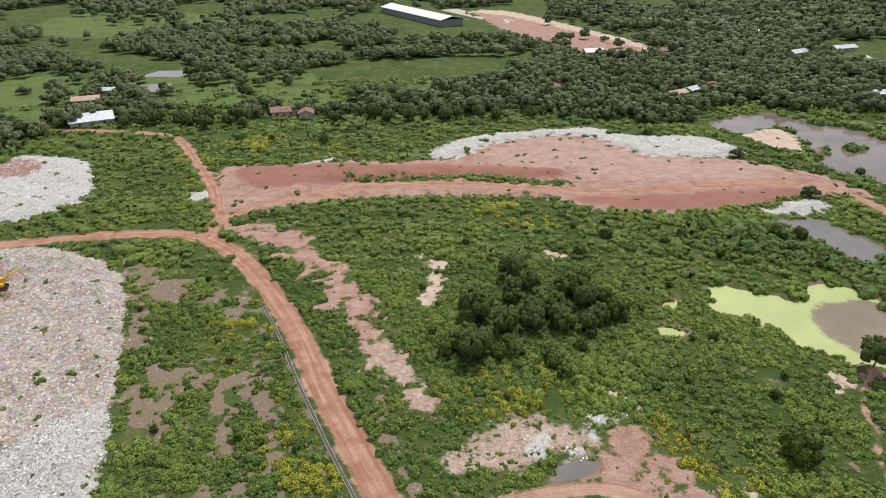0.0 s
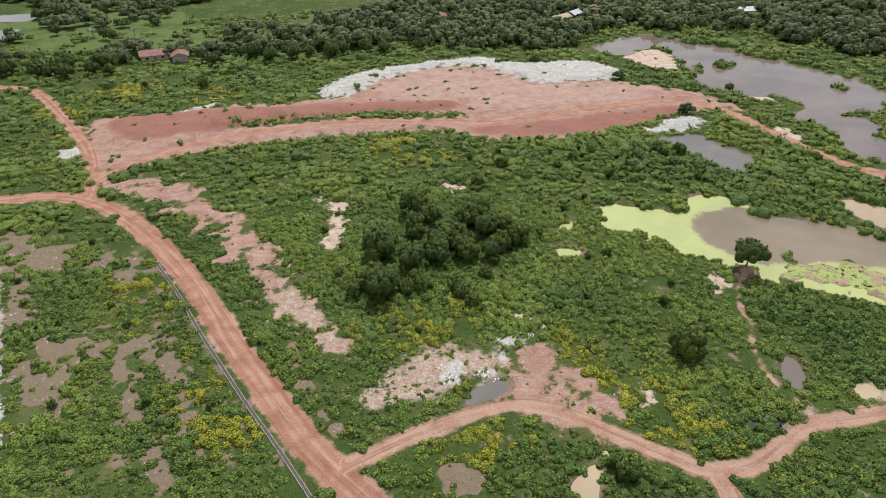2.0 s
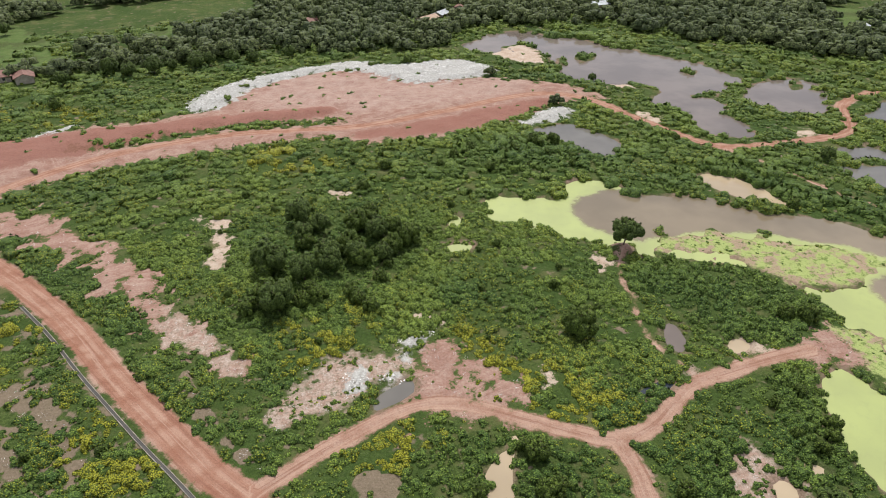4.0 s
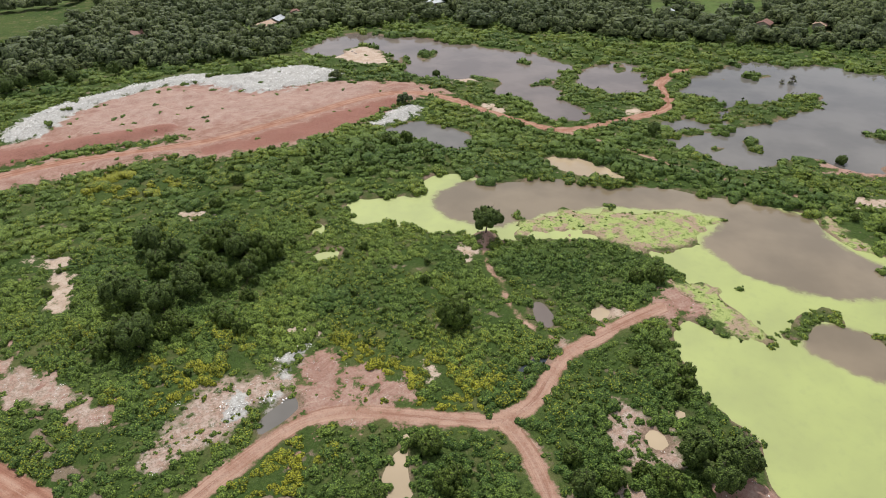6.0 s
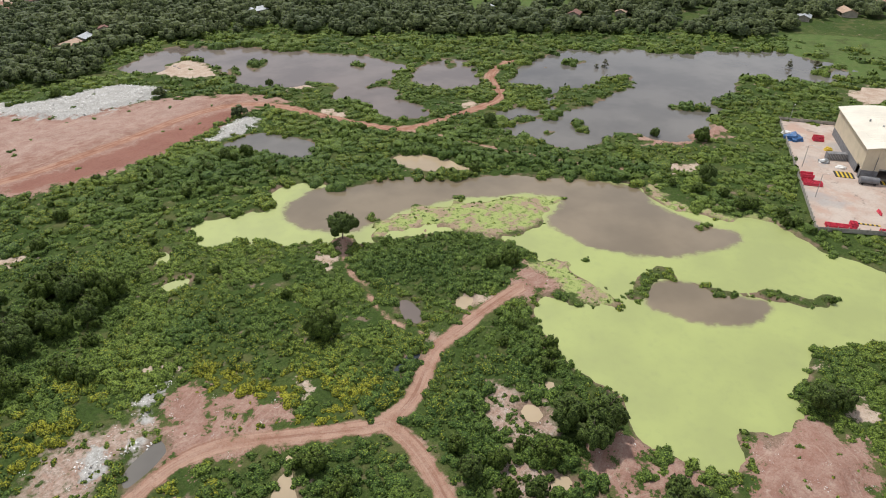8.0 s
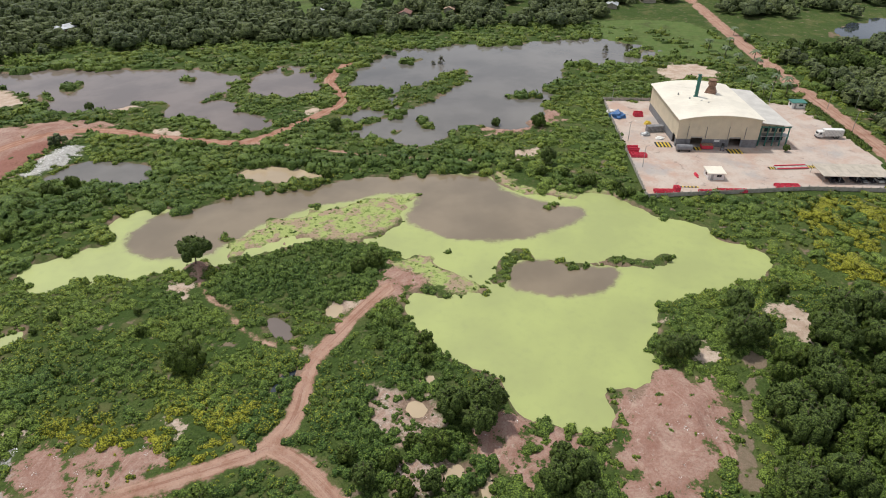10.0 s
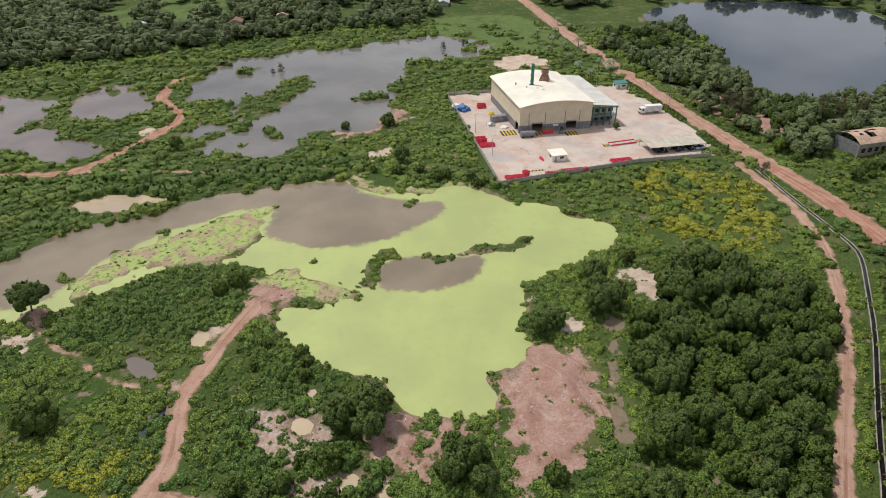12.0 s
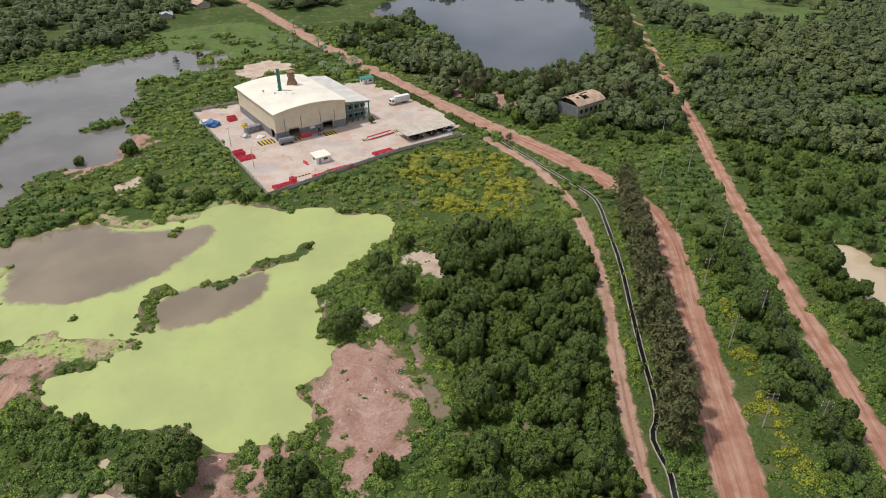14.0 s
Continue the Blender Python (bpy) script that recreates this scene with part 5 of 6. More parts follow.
lamp = street_lamp(AT(-17.6, -20.7))
for x, y, a in ((-17.6, 5.2, 0), (-15, 54, -90), (58.7, 55, 90), (83, 48.7, 0), (95, 47.8, 180), (80, 20, 0), (96, 18, 180)):
    copy_thing(lamp, AT(x, y, a, 0.0))

# ---- the derelict building across the road ----
SHED = pose(270, -114, 0, 0, 0, -62)
shed = thing("derelict_hall", SHED, "derelict grey hall whose tan arched roof has holes", "ruin")
for x, y, sx, sy in ((0, -6, 18, 0.3), (0, 6, 18, 0.3), (-8.85, 0, 0.3, 11.7), (8.85, 0, 0.3, 11.7)):
    part("wall", box(B(), x, y, 0, sx, sy, 5.2), BRICKY if sx > 1 else GREY_WALL, shed)
# Windows: black panels on the solid wall paint in the shade inside.
for x in (-6.5, -3.2, 0, 3.2, 6.5):
    part("dark_window_panel", box(B(), x, -6.17, 1.6, 1.8, 0.06, 1.8), DARK, shed)
    part("pilaster", box(B(), x + 1.6, -6.22, 0, 0.4, 0.2, 5.1), BRICKY, shed)
rr = random.Random(5)
for i in range(11):
    for j in range(10):
        if (2 <= i <= 7 and j in (2, 3, 5) and rr.random() < 0.62) or rr.random() < 0.03:
            continue
        a0, a1 = -1 + 2 * j / 10, -1 + 2 * (j + 1) / 10
        zz = lambda a: 5.3 + 2.4 * (1 - a * a)
        x0 = -9.4 + 18.8 * i / 11
        part("roof_panel", prism(B(), [(a0 * 6.6, zz(a0)), (a1 * 6.6, zz(a1)), (a1 * 6.6, zz(a1) + 0.08), (a0 * 6.6, zz(a0) + 0.08)], x0, x0 + 1.68), TAN_ROOF, shed)
for i in range(5):
    x = -8.8 + i * 4.4
    for j in range(8):
        a0, a1 = -1 + j / 4, -1 + (j + 1) / 4
        part("rafter", rod(B(), (x, a0 * 6.4, 5.1 + 2.4 * (1 - a0 * a0)), (x, a1 * 6.4, 5.1 + 2.4 * (1 - a1 * a1)), 0.1), GREY_WALL, shed)

# ---- houses, sheds and the long white hall in the distance ----


def house(x, y, turn, sx, sy, h, rise, roof, label):
    e = thing("house", pose(x, y, 0, 0, 0, turn), label, "house", "houses among the trees")
    part("wall", box(B(), 0, 0, -0.2, sx, sy, h + 0.2), BRICKY, e)
    over = 0.8
    for s in (-1, 1):
        prof = [(s * (sy / 2 + over), h - 0.2), (0, h + rise), (0, h + rise + 0.15), (s * (sy / 2 + over), h - 0.05)]
        part("roof", prism(B(), prof, -sx / 2 - over, sx / 2 + over), roof, e)
    for s in (-1, 1):
        part("gable", prism(B(), [(-sy / 2, h), (sy / 2, h), (0, h + rise)], s * sx / 2 - 0.1, s * sx / 2 + 0.1), BRICKY, e)
        for k in (-0.28, 0.28):
            part("window", box(B(), sx * k, s * (sy / 2 + 0.02), 1.0, 1.3, 0.1, 1.2), GLASS, e)
    part("door", box(B(), 0, -sy / 2 - 0.03, 0, 1.0, 0.1, 2.1), RUST, e)


for x, y, a, sx, sy, k in HOUSES:
    roof, words = ((TAN_ROOF, "small house with a faded brown roof"), (ZINC, "low house with a bright zinc roof"),
                   (RED_ROOF, "small house with a rusted red roof"), (ROOF_GREY, "low grey-roofed site office"))[k]
    house(x, y, a, sx, sy, 3.0, sy * 0.22, roof, words + " among trees")
hall = thing("long_hall", pose(-28, 806, 0, 0, 0, -60), "very long white-roofed hall beyond the woods", "warehouse")
part("wall", box(B(), 0, 0, 0, 150, 28, 7), GREY_WALL, hall)
for s in (-1, 1):
    part("roof", prism(B(), [(s * 15.5, 6.8), (0, 10.5), (0, 10.8), (s * 15.5, 7.1)], -77, 77), WHITE_PAINT, hall)
yard2 = part("pavement", box(B(), 0, 0, 0, 150, 26, 0.15), CONCRETE_LIP)
yard2.matrix_basis = pose(42, 830, 0, 0, 0, -62)
tagged(yard2, "grey paved lot beside the long hall", "yard", kind="structure")

# ---- the drain beside the road ----
DRAIN_LIP = plain("weathered_drain_concrete", (0.40, 0.355, 0.30), 0.9, wear=0.5, scale=0.6)
dp = chaikin(DRAIN, False, 1)
dt = np.gradient(dp, axis=0)
dn = np.stack([-dt[:, 1], dt[:, 0]], 1) / np.linalg.norm(dt, axis=1)[:, None]
drain = thing("drain", Matrix.Identity(4), "open concrete drain with black water", "drain", kind="structure")


def ribbon(a, b, z0, z1, material, name):
    bm = B()
    rows = []
    for p, n in zip(dp, dn):
        rows.append([bm.verts.new((*(p + n * w), z)) for w, z in ((a, z0), (a, z1), (b, z1), (b, z0))])
    for r, s in zip(rows[:-1], rows[1:]):
        for k in range(4):
            bm.faces.new((r[k], r[(k + 1) % 4], s[(k + 1) % 4], s[k]))
    bmesh.ops.recalc_face_normals(bm, faces=bm.faces)
    part(name, bm, material, drain)


ribbon(-0.68, -0.48, -0.8, 0.34, DRAIN_LIP, "kerb")
ribbon(0.48, 0.68, -0.8, 0.34, DRAIN_LIP, "kerb")
ribbon(-0.48, 0.48, -0.8, 0.10, plain("black_drain_water", (0.012, 0.012, 0.012), 0.12), "drain_water")
dp = chaikin(SIDE_DRAIN, False, 1)
dt = np.gradient(dp, axis=0)
dn = np.stack([-dt[:, 1], dt[:, 0]], 1) / np.linalg.norm(dt, axis=1)[:, None]
drain = thing("drain", Matrix.Identity(4), "narrow concrete drain along the haul road", "drain", kind="structure")
ribbon(-0.42, -0.3, -0.8, 0.22, DRAIN_LIP, "kerb")
ribbon(0.3, 0.42, -0.8, 0.22, DRAIN_LIP, "kerb")
ribbon(-0.3, 0.3, -0.8, 0.10, plain("dark_drain_water", (0.05, 0.045, 0.04), 0.6), "drain_water")

# ---- power line ----
LINE_A = [(228, -133), (197, -128), (149, -113), (112, -101), (76, -90), (48, -80)]
LINE_B = [(193, -115), (160, -104), (128, -95), (104, -88), (80, -81)]


def pole(m, label):
    e = thing("utility_pole", m, label, "utility pole", "utility poles")
    part("shaft", rod(B(), (0, 0, -0.5), (0, 0, 9.5), 0.17, 0.11), CONCRETE_LIP, e)
    for z in (9.0, 8.0):
        part("crossarm", box(B(), 0, 0, z, 0.14, 2.2, 0.14), BARK, e)
        for y in (-1.0, 0.0, 1.0):
            part("insulator", rod(B(), (0, y, z + 0.14), (0, y, z + 0.4), 0.07, 0.04, 6), WHITE_PAINT, e)
    return e


first_pole = None
for line in (LINE_A, LINE_B):
    for k, p in enumerate(line):
        q = line[min(k + 1, len(line) - 1)] if k + 1 < len(line) else line[k - 1]
        m = pose(p[0], p[1], 0, 0, 0, math.degrees(math.atan2(q[1] - p[1], q[0] - p[0])))
        if first_pole is None:
            first_pole = pole(m, "weathered concrete utility pole with two crossarms")
        else:
            copy_thing(first_pole, m)
wire_mat = plain("dark_wire", (0.05, 0.05, 0.05), 0.5)
for p, q in zip(LINE_A[:-1], LINE_A[1:]):
    d = Vector((q[0] - p[0], q[1] - p[1], 0)).normalized()
    side = Vector((-d.y, d.x, 0))
    span = thing("power_cable", Matrix.Identity(4), "thin dark overhead cables between poles", "cable", "overhead cables")
    for s in (-1, 0, 1):
        for z in (9.4, 8.4):
            bm = B()
            pts = [Vector((p[0] + (q[0] - p[0]) * k / 8, p[1] + (q[1] - p[1]) * k / 8, z - 3.2 * (k / 8) * (1 - k / 8))) + side * s for k in range(9)]
            rings = [[bm.verts.new(v + side * (0.022 * math.cos(w)) + Vector((0, 0, 0.022 * math.sin(w)))) for w in (0.5, 2.6, 4.7)] for v in pts]
            for r0, r1 in zip(rings[:-1], rings[1:]):
                for k in range(3):
                    bm.faces.new((r0[k], r0[(k + 1) % 3], r1[(k + 1) % 3], r1[k]))
            part("wire", bm, wire_mat, span)

# ---- the excavator on the refuse ----
ex, ey = -133, 167
eg = height(np.array([ex * 1.0]), np.array([ey * 1.0]), survey(np.array([ex * 1.0]), np.array([ey * 1.0])))[0]
exc = thing("excavator", pose(ex, ey, eg - 0.1, 0, 0, 25), "yellow tracked excavator on top of the refuse mound", "excavator")
for s in (-1, 1):
    tr = part("track", prism(B(), [(-2.0, 0.3), (-1.7, 0.0), (1.7, 0.0), (2.0, 0.3), (2.0, 0.6), (1.7, 0.9), (-1.7, 0.9), (-2.0, 0.6)], -0.3, 0.3, pose(0, s * 1.15, 0, 0, 0, 90)), BLACK_PAINT, exc)
    for x in (-1.4, -0.7, 0, 0.7, 1.4):
        part("roller", rod(B(), (x, s * 1.15 - 0.33, 0.4), (x, s * 1.15 + 0.33, 0.4), 0.26), RUST, tr)
part("house_deck", box(B(), -0.6, 0, 1.0, 3.4, 2.6, 0.9), EXC_YELLOW, exc, bevel=0.08)
part("counterweight", box(B(), -2.2, 0, 1.1, 0.7, 2.6, 1.1), GREY_WALL, exc, bevel=0.1)
cabx = part("cab", box(B(), 0.5, 0.75, 1.9, 1.5, 1.0, 1.3), EXC_YELLOW, exc, bevel=0.06)
part("window", box(B(), 0.55, 0.75, 2.2, 1.56, 0.8, 0.8), GLASS, cabx)
boom = B()
rod(boom, (1.0, -0.2, 1.7), (3.2, -0.2, 4.6), 0.28, 0.3, 4)
rod(boom, (3.2, -0.2, 4.6), (6.0, -0.2, 4.9), 0.3, 0.22, 4)
part("boom", boom, EXC_YELLOW, exc)
part("stick", rod(B(), (6.0, -0.2, 5.1), (6.9, -0.2, 2.2), 0.2, 0.16, 4), EXC_YELLOW, exc)
part("bucket", prism(B(), [(6.5, 2.3), (7.2, 2.2), (7.3, 1.2), (6.6, 0.9), (6.2, 1.5)], -0.8, 0.4, Matrix(((0, 1, 0, 0), (1, 0, 0, 0), (0, 0, 1, 0), (0, 0, 0, 1)))), GREY_WALL, exc)

# ---- trees ----


def lift(x, y):
    """The ground's height at one place, from the ground's own corners."""
    i = min(max(int(np.searchsorted(GRID_X, x)) - 1, 0), len(GRID_X) - 2)
    j = min(max(int(np.searchsorted(GRID_Y, y)) - 1, 0), len(GRID_Y) - 2)
    u, w = (x - GRID_X[i]) / (GRID_X[i + 1] - GRID_X[i]), (y - GRID_Y[j]) / (GRID_Y[j + 1] - GRID_Y[j])
    Z = gz.reshape(len(GRID_Y), len(GRID_X))
    return float((Z[j, i] * (1 - u) + Z[j, i + 1] * u) * (1 - w) + (Z[j + 1, i] * (1 - u) + Z[j + 1, i + 1] * u) * w)


def limbed(bm, h, r, spread, limbs, seed):
    """A tapered, slightly bent trunk with limbs that reach into the crown."""
    q = random.Random(seed)
    a, p = Vector((0, 0, -0.4)), [Vector((0, 0, -0.4))]
    for k in range(1, 4):
        p.append(Vector((q.uniform(-0.06, 0.06) * h * 0.5, q.uniform(-0.06, 0.06) * h * 0.5, h * 0.22 * k)))
    for k in range(3):
        rod(bm, p[k], p[k + 1], r * (1 - 0.22 * k), r * (0.78 - 0.22 * k), 7)
    for k in range(limbs):
        s = p[2].lerp(p[3], q.random())
        ang = 2 * math.pi * (k + q.random() * 0.6) / limbs
        e = s + Vector((math.cos(ang) * spread, math.sin(ang) * spread, h * q.uniform(0.18, 0.4)))
        rod(bm, s, e, r * 0.4, r * 0.12, 5)
        rod(bm, s.lerp(e, 0.6), s.lerp(e, 0.6) + Vector((q.uniform(-1, 1), q.uniform(-1, 1), 0.9)) * spread * 0.45, r * 0.2, r * 0.06, 4)
    return bm


def tree_proto(name, label, h, radius, blobs, leaves, size, base, seed, leaf, trunk=True, tint=0.5, feather=False):
    """A tree h metres high in all."""
    e = thing(name, pose(0, 0, -400), label, "tree")
    if trunk:
        part("trunk", limbed(B(), h, 0.028 * h, radius * 0.55, 6, seed), BARK, e)
    if feather:
        v, q, no = plume(blobs, leaves, size, radius, h * (1 - base), seed)
        v = v + np.array([0, 0, h * base])
    else:
        v, q, no = crown(blobs, leaves, size, seed)
        v = v * np.array([radius, radius, h * (1 - base)]) + np.array([0, 0, h * base])
    r = np.random.RandomState(seed)
    per = np.repeat(np.clip(tint + 0.45 * (r.rand(len(v) // 4 + 1) - 0.5), 0, 1), 4)[:len(v)]
    ob = new("crown", fill_mesh("crown", v, q, leaf, {"tint": per, "gold": per * 0}, True, no))
    ob.parent = e
    return e


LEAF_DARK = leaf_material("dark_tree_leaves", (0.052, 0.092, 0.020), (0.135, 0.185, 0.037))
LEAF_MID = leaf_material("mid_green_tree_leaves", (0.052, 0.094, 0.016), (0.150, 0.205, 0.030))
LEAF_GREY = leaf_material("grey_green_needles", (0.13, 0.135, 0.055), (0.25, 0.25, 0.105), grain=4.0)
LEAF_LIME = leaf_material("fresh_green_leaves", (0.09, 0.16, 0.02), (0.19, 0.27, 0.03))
BROAD = [tree_proto("broadleaf_tree", "dark green broadleaf tree with a dense uneven crown", 8, 4.0, 22, 9, 0.32, 0.24, 100 + k, LEAF_DARK) for k in range(3)]
ROUND = [tree_proto("bushy_tree", "rounded mid-green bushy tree on rough ground", 5.5, 3.4, 18, 8, 0.32, 0.06, 120 + k, LEAF_MID) for k in range(3)]
AIRY = [tree_proto("slender_tree", "airy grey-green tree with thin foliage", 10, 3.2, 30, 22, 0.42, 0.2, 140 + k, LEAF_GREY, feather=True) for k in range(2)]
FINE = [tree_proto("casuarina_tree", "tall feathery grey-green casuarina tree beside the drain", 12, 3.7, 44, 30, 0.42, 0.05, 160 + k, LEAF_GREY, feather=True) for k in range(3)]
LONE = [tree_proto("spreading_tree", "lone spreading dark tree on a red earth mound", 9.0, 4.9, 26, 10, 0.3, 0.34, 190, LEAF_DARK)]
LIME_TREE = [tree_proto("young_tree", "bright fresh green young tree at the road", 7, 2.8, 24, 9, 0.4, 0.2, 180, LEAF_LIME, tint=0.7)]


def palm_proto(h, seed):
    e = thing("palm_tree", pose(0, 0, -400), "palm tree with a slim trunk and drooping fronds", "palm")
    q = random.Random(seed)
    bm = B()
    p = [Vector((q.uniform(-0.3, 0.3) * k * 0.4, q.uniform(-0.3, 0.3) * k * 0.4, h * k / 4 - 0.2)) for k in range(5)]
    for a, b in zip(p[:-1], p[1:]):
        rod(bm, a, b, 0.2, 0.16, 7)
    part("trunk", bm, BARK, e)
    for k in range(15):
        a, up = 2 * math.pi * k / 15 + q.random() * 0.3, q.uniform(0.1, 1.1)
        bm = B()
        d, side = Vector((math.cos(a), math.sin(a), 0)), Vector((-math.sin(a), math.cos(a), 0))
        L = q.uniform(2.6, 3.4)
        rows = []
        for j in range(6):
            s = j / 5
            c = p[-1] + d * (L * s) + Vector((0, 0, up * L * s * 0.7 - 1.3 * L * s * s * 0.6))
            w = 0.55 * math.sin(math.pi * (0.12 + 0.86 * s))
            rows.append((bm.verts.new(c + side * w - Vector((0, 0, w * 0.5))), bm.verts.new(c), bm.verts.new(c - side * w - Vector((0, 0, w * 0.5)))))
        for r0, r1 in zip(rows[:-1], rows[1:]):
            bm.faces.new((r0[0], r0[1], r1[1], r1[0])), bm.faces.new((r0[1], r0[2], r1[2], r1[1]))
        part("frond", bm, PALM_LEAF, e)
    return e


pm = Nodes("palm_fronds")
PALM_LEAF = pm.done(pm.mix(pm.step(pm.noise(3, 3), 0.3, 0.7), (0.05, 0.09, 0.03), (0.11, 0.15, 0.05)), 0.5)
PALMS = [palm_proto(h, h) for h in (5, 7)]
rt = random.Random(11)
used = []


def plant(kinds, x, y, scale, group, stretch=1.0):
    """Sets a tree; the first of each kind is the original, the rest are copies."""
    m = pose(x, y, lift(x, y) - 0.05, 0, 0, rt.uniform(0, 360))
    ob = rt.choice(kinds)
    t = ob
    if ob.name in used:
        t = copy_thing(ob, m)
    else:
        used.append(ob.name)
        t.matrix_basis = m
    t.scale = (scale, scale, scale * stretch)
    t["group"] = group
    return t


def grove(kinds, outline, step, lo, hi, group, keep=1.0):
    """Trees spread over an area."""
    p = np.array(outline, float)
    pts = []
    for x in np.arange(p[:, 0].min(), p[:, 0].max(), step):
        for y in np.arange(p[:, 1].min(), p[:, 1].max(), step):
            pts.append((x + rt.uniform(-0.45, 0.45) * step, y + rt.uniform(-0.45, 0.45) * step))
    a = np.array(pts)
    f = survey(a[:, 0], a[:, 1])
    ok = (in_area(outline, a[:, 0], a[:, 1]) > 0) & (f["road"] < -2.5) & (f["shore"] < -1.5) & (f["yard"] < -3) & clear_of_houses(a[:, 0], a[:, 1])
    for (x, y) in a[ok]:
        if rt.random() < keep:
            plant(kinds, x, y, rt.uniform(lo, hi), group)


# single trees
plant(LONE, *MOUND, 1.0, "trees by the pond")
for x, y, s in ((78, 226, 0.6), (58, 207, 0.7), (46, 194, 0.75), (185, 270, 0.6), (213, 154, 0.7), (173, 131, 0.75), (173, 190, 0.5), (256, 79, 1.1), (74, 101, 1.35), (118, 160, 0.4), (108, 331, 0.8), (220, 63, 0.9), (250, 96, 0.6)):
    plant(BROAD + ROUND, x, y, s, "trees by the pond")
for x, y, s in ((130, 85, 0.85), (126, 88, 0.7), (164, -19, 0.9), (166, -34, 1.0), (148, -28, 0.9), (-89, 322, 0.7), (-61, 320, 1.0), (170, 10, 0.35), (83, -4, 0.75), (126, 205, 0.9), (118, 208, 0.8), (108, 203, 0.8)):
    plant(ROUND, x, y, s, "bushy trees")
for x, y, s in ((87, 40, 1.0), (90, 34, 1.25), (86, 33, 1.0), (126, 3, 0.85), (129, -1, 0.75), (137, -11, 1.1), (141, -15, 1.0), (145, -11, 0.9), (152, -10, 0.9), (83, 12, 0.95), (79, 15, 0.9), (85, 16, 0.75), (78, 9, 0.8)):
    plant(BROAD, x, y, s, "trees on the pond's bank")
for x, y, s in ((326, 160, 0.7), (322, 163, 0.5), (392, 83, 0.7), (396, 71, 0.7), (236, -70, 0.55), (239, -72, 0.45)):
    plant(AIRY, x, y, s, "trees in the water")
plant(LIME_TREE, 259, -80, 1.0, "roadside trees")
plant(ROUND, 250, -85, 0.8, "roadside trees")
plant(BROAD, 272, -18, 0.42, "roadside trees")
# rows and groves
for k in range(30):
    s = k / 29
    plant(FINE, 181 + (78 - 181) * s + rt.uniform(-1.2, 1.2), -94.5 + (-61.5 + 94.5) * s + rt.uniform(-1.2, 1.2) - 1.2 * math.sin(math.pi * s), rt.uniform(1.0, 1.35), "row of casuarinas")
for k in range(22):
    plant(FINE + AIRY, rt.uniform(296, 318), rt.uniform(-126, -66), rt.uniform(0.6, 0.95), "trees before the lake")
grove(BROAD + ROUND, [(292, -64), (312, -58), (322, -88), (318, -128), (292, -130), (280, -100), (286, -80)], 6.5, 0.55, 0.9, "trees before the lake", 0.8)
grove(BROAD, [(330, -50), (440, -6), (470, -26), (400, -74), (340, -76)], 9, 0.6, 1.1, "trees before the lake", 0.8)
grove(BROAD + AIRY, [(330, -160), (520, -228), (510, -242), (320, -176), (230, -150), (262, -132)], 7.5, 0.7, 1.15, "trees between lake and track", 0.9)
grove(BROAD + ROUND, [(236, -96), (262, -104), (262, -132), (226, -150), (220, -136)], 7, 0.5, 0.95, "trees by the ruined hall", 0.75)
grove(BROAD + ROUND + ROUND, BUSHY[0], 6.8, 0.7, 1.4, "thicket in the scrub", 0.72)
grove(ROUND, [(-30, 215), (60, 232), (130, 205), (104, 140), (84, 90), (30, 112), (0, 120)], 13, 0.25, 0.5, "bushes in the scrub", 0.6)
grove(ROUND, [(-96, 175), (-60, 178), (-20, 90), (-60, 80), (-80, 120)], 13, 0.25, 0.45, "bushes in the scrub", 0.6)
grove(ROUND, [(8, 136), (30, 146), (40, 136), (30, 124), (12, 126)], 6.0, 0.6, 0.95, "thicket in the scrub", 0.6)
grove(ROUND + ROUND + BROAD, BUSHY[1], 6.2, 0.85, 1.3, "small forest", 0.97)
grove(ROUND + BROAD, [(126, -100), (96, -92), (60, -83), (48, -90), (80, -103), (126, -114)], 6.5, 0.5, 0.95, "bushes between the roads", 0.8)
grove(ROUND, [(66, 208), (120, 224), (138, 184), (110, 178), (80, 190)], 9, 0.4, 0.7, "bushes in the scrub", 0.6)
grove(BROAD + ROUND, [(58, 52), (72, 62), (80, 50), (82, 34), (72, 22), (50, 24)], 6, 0.55, 0.95, "trees beside the track", 0.75)
grove(ROUND, [(30, 78), (44, 80), (54, 70), (52, 52), (30, 54)], 6, 0.5, 0.8, "bushes beside the track", 0.7)
grove(ROUND, [(100, 46), (114, 62), (118, 74), (106, 76), (94, 56)], 6, 0.4, 0.65, "bushes beside the track", 0.8)
grove(ROUND, [(208, 78), (216, 56), (212, 30), (203, 20), (205, 50)], 7, 0.45, 0.75, "bushes on the bank", 0.8)
grove(BROAD + ROUND, [(206, -142), (150, -122), (90, -104), (60, -98), (70, -128), (140, -170), (250, -220), (300, -190)], 9.5, 0.6, 1.1, "trees beyond the east track", 0.85)
grove(BROAD + ROUND, [(180, -118), (120, -98), (90, -92), (100, -104), (180, -134)], 9, 0.4, 0.7, "bushes between the roads", 0.6)
grove(BROAD, [(-240, 340), (-120, 346), (-20, 352), (60, 356), (60, 368), (-60, 368), (-110, 372), (-240, 360)], 10, 0.75, 1.25, "trees along the field", 0.85)
grove(BROAD + ROUND, [(188, -114), (186, -126), (136, -114), (88, -107), (70, -98), (68, -81), (107, -93)], 6.4, 0.35, 0.72, "bushes between the roads", 0.75)
grove(BROAD + ROUND, [(160, -149), (116, -142), (80, -110), (100, -118), (130, -130)], 7, 0.5, 0.9, "trees beyond the east track", 0.75)
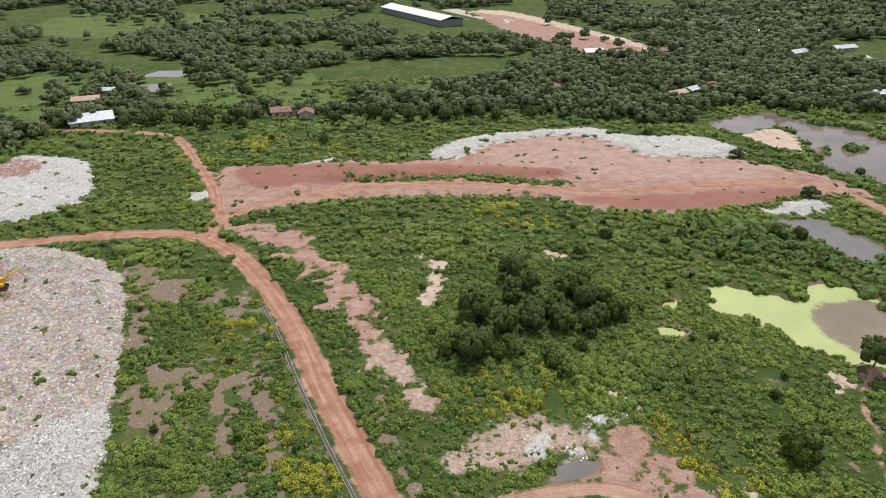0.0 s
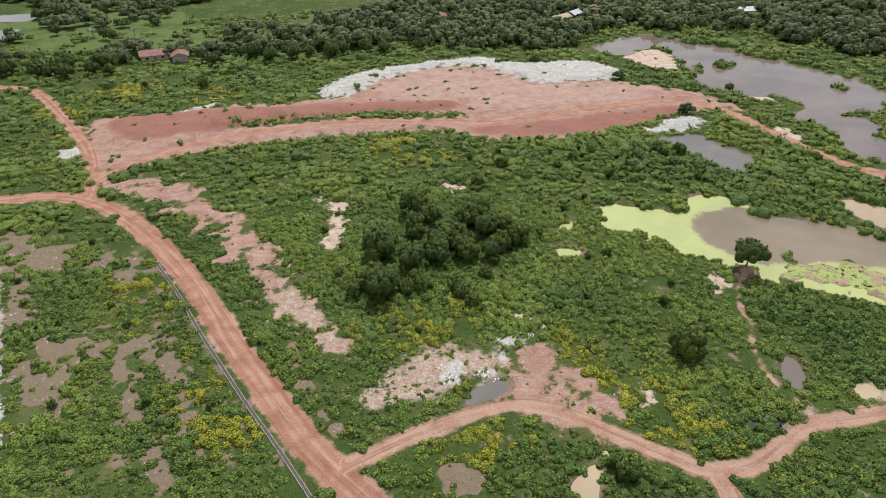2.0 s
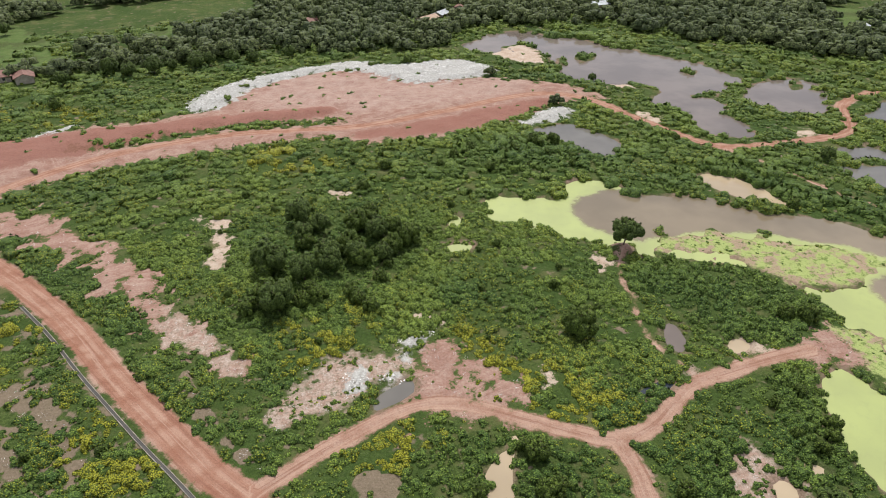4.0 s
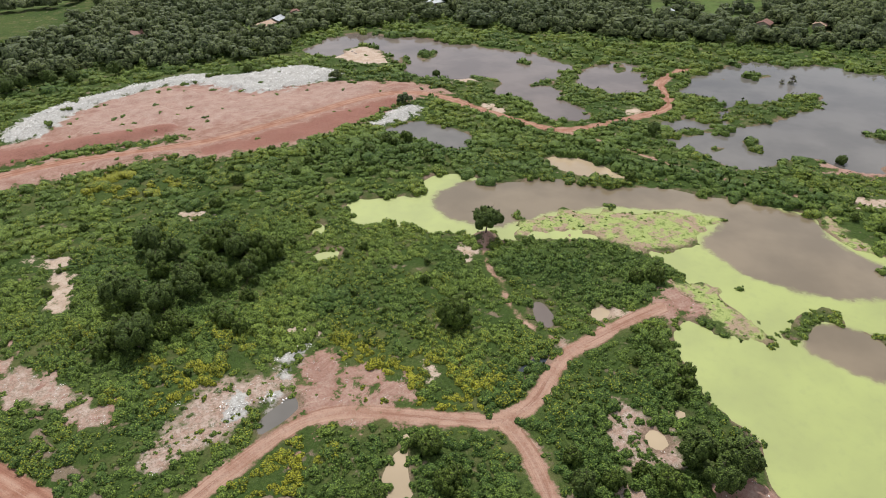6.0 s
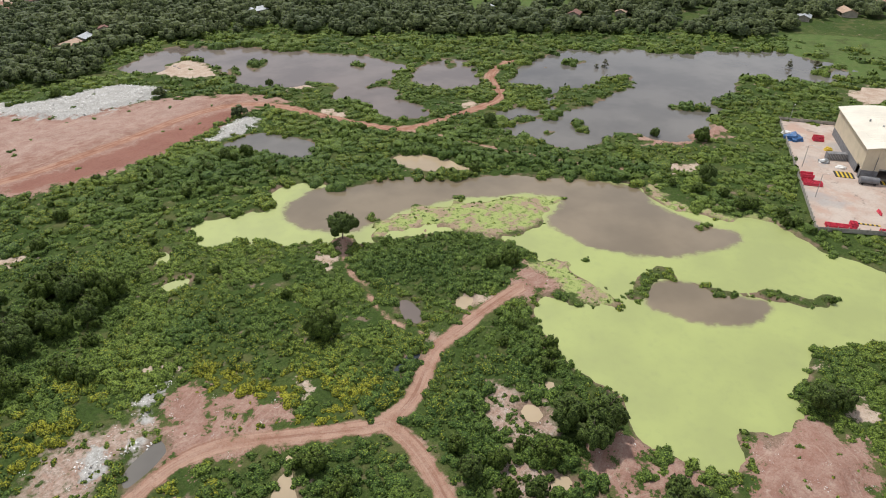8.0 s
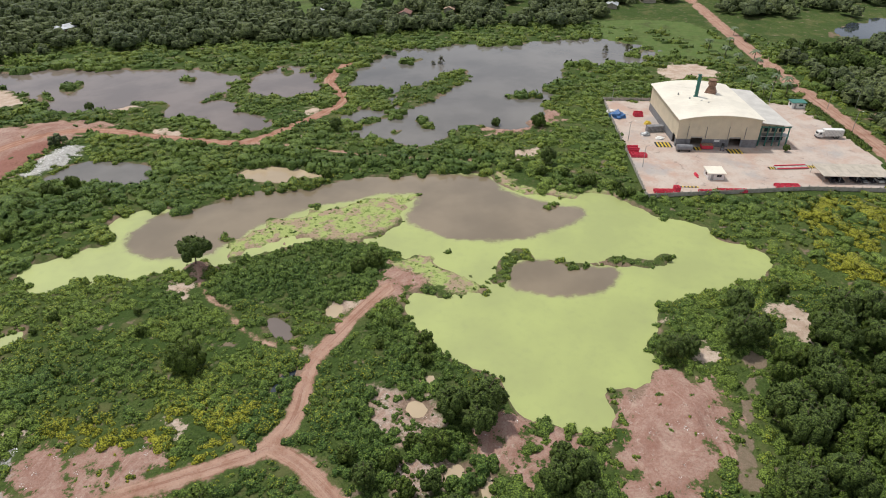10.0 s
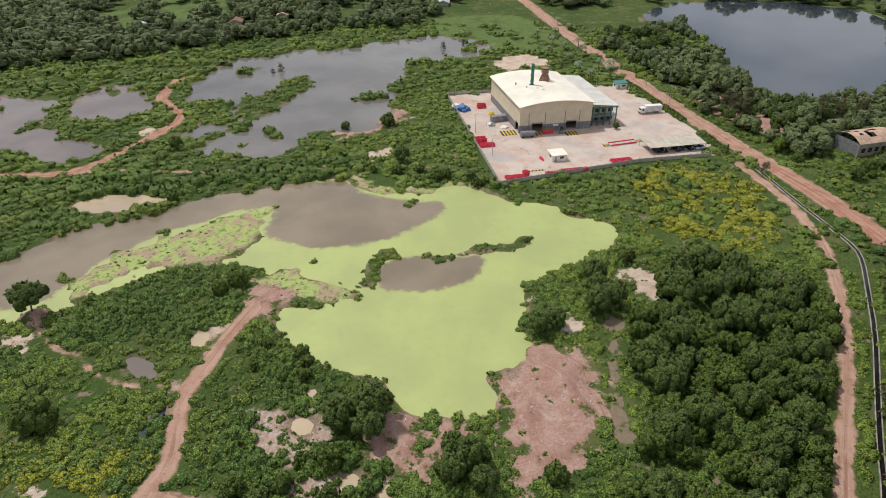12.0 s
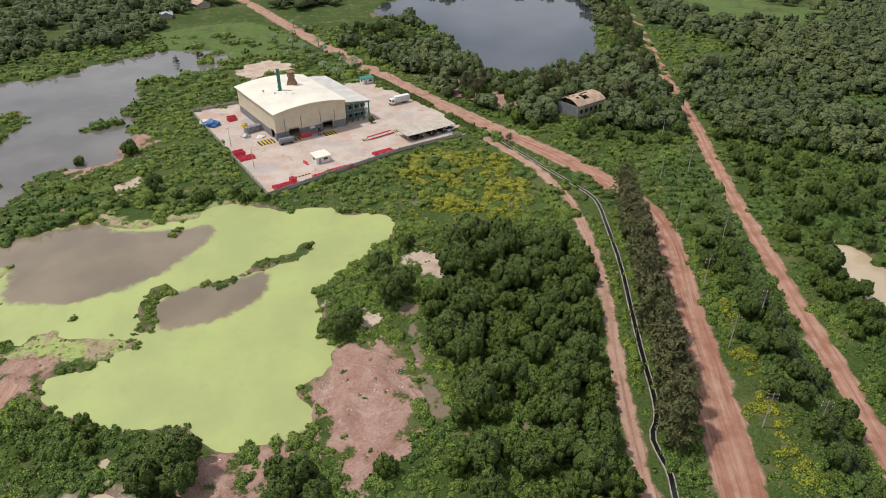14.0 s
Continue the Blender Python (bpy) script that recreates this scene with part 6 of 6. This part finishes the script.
for x, y in ((-186, 430), (-188, 483), (-182, 486), (-172, 483), (-105, 476), (-131, 421), (-163, 437), (-126, 418), (-15, 588)):
    plant(BROAD, x, y, rt.uniform(0.8, 1.3), "trees in the field")
for x, y in ((-115, 424), (-140, 428), (432, 30), (414, 18), (387, 0), (455, 10), (393, 19), (356, -10), (363, -16), (469, 18), (420, 28), (402, 10), (376, 6), (440, 18), (345, -16), (338, -6), (348, 0), (410, 2)):
    plant(PALMS, x, y, rt.uniform(0.8, 1.2), "palms")

# ---- hedges ----
for (ax, ay), (bx, by) in (((75.5, 56), (75.4, -1.0)), ((75.0, -17), (72.6, -38))):
    n = int(abs(by - ay) * 3.5)
    hx = np.array([ax + (bx - ax) * k / n for k in range(n)]) + (rng.rand(n) - 0.5) * 1.3
    hy = np.array([ay + (by - ay) * k / n for k in range(n)])
    P = np.array([(SITE @ Vector((a, b, 0)))[:2] for a, b in zip(hx, hy)])
    hedge = scatter("hedge", shrub_protos, P[:, 0], P[:, 1], np.full(n, -0.05), 1.35 + 0.35 * rng.rand(n), 3.6 + 0.6 * rng.rand(n), LEAF_MID, "clipped dense green hedge along the yard", "hedge", rng.rand(n))

# ---- refuse and rubble ----


def litter_material(name, colors):
    m = Nodes(name)
    rnd = m.n.new("ShaderNodeNewGeometry").outputs["Random Per Island"]
    r = m.n.new("ShaderNodeValToRGB")
    r.color_ramp.interpolation = "CONSTANT"
    while len(r.color_ramp.elements) < len(colors):
        r.color_ramp.elements.new(0.5)
    for k, (p, c) in enumerate(colors):
        r.color_ramp.elements[k].position, r.color_ramp.elements[k].color = p, (*c, 1)
    m.l.new(rnd, r.inputs["Fac"])
    return m.done(r.outputs["Color"], 0.7)


def shards(count, seed):
    r = np.random.RandomState(seed)
    v, q = [], []
    for k in range(count):
        c = np.array([r.uniform(-1, 1), r.uniform(-1, 1), r.uniform(0.0, 0.35)])
        u, w = r.randn(3) * np.array([1, 1, 0.4]), r.randn(3) * np.array([1, 1, 0.4])
        u, w = u / np.linalg.norm(u) * r.uniform(0.12, 0.4), w / np.linalg.norm(w) * r.uniform(0.1, 0.3)
        if np.cross(u, w)[2] < 0:
            w = -w
        i = len(v)
        v += [c - u, c - w + [0, 0, 0.06], c + u, c + w - [0, 0, 0.05]]
        q.append((i, i + 1, i + 2, i + 3))
    v = np.array(v)
    no = np.tile([0.0, 0.0, 1.0], (len(v), 1)) + np.repeat(r.randn(len(v) // 4, 3), 4, 0) * 0.25
    return v, np.array(q), no / np.linalg.norm(no, axis=1)[:, None]


LITTER = litter_material("mixed_refuse", [(0.0, (0.40, 0.36, 0.32)), (0.3, (0.26, 0.21, 0.17)), (0.5, (0.70, 0.69, 0.67)), (0.72, (0.33, 0.27, 0.22)), (0.9, (0.54, 0.44, 0.38)), (0.965, (0.12, 0.26, 0.42)), (0.98, (0.48, 0.08, 0.08)), (0.99, (0.1, 0.34, 0.2))])
CHALK = litter_material("white_rubble", [(0.0, (0.70, 0.69, 0.67)), (0.45, (0.56, 0.55, 0.53)), (0.75, (0.78, 0.78, 0.77)), (0.92, (0.38, 0.34, 0.3))])
SHARDS = [shards(7, k) for k in range(6)]


def strew(name, key, limit, near, far, step, material, label, size, chance=1.0, where=None):
    x, y, d = seeds(near, far, step)
    f = survey(x, y)
    m = (f[key] + f["ragged"] * 4 > limit) & (f["road"] < 0) & (f["shore"] < -1) & (rng.rand(len(x)) < chance)
    if where is not None:
        m &= in_area(where, x, y) > 0
    x, y, f = x[m], y[m], {k: v[m] for k, v in f.items()}
    scatter(name, SHARDS, x, y, height(x, y, f) + 0.02, size * (0.7 + 0.6 * rng.rand(len(x))), size * (0.8 + 0.8 * rng.rand(len(x))), material, label, "refuse", rng.rand(len(x)))


strew("refuse", "waste", 0.0, 60, 260, 1.25, LITTER, "loose grey and white household refuse on the mound", 0.75)
strew("rubble", "lime", 0.0, 60, 380, 1.6, CHALK, "broken white rubble and plastic scraps", 0.9, 0.75)
strew("refuse", "waste", 0.0, 60, 160, 0.9, CHALK, "fresh white plastic refuse on the mound", 0.6, 0.9, [(-64, 78), (-72, 100), (-78, 118), (-88, 106), (-98, 86), (-90, 66)])
strew("rubble", "red", 1.0, 60, 240, 2.6, CHALK, "scattered pale stones on bare red earth", 0.45, 0.3)
strew("rubble", "broken", 0.0, 60, 200, 1.7, CHALK, "small pale stones and scraps on broken ground", 0.42, 0.45)
strew("refuse", "lane", 0.0, 60, 260, 1.5, LITTER, "thin scatter of litter on worn brown soil", 0.5, 0.5, [(-130, 215), (-20, 190), (20, 70), (-70, 60)])
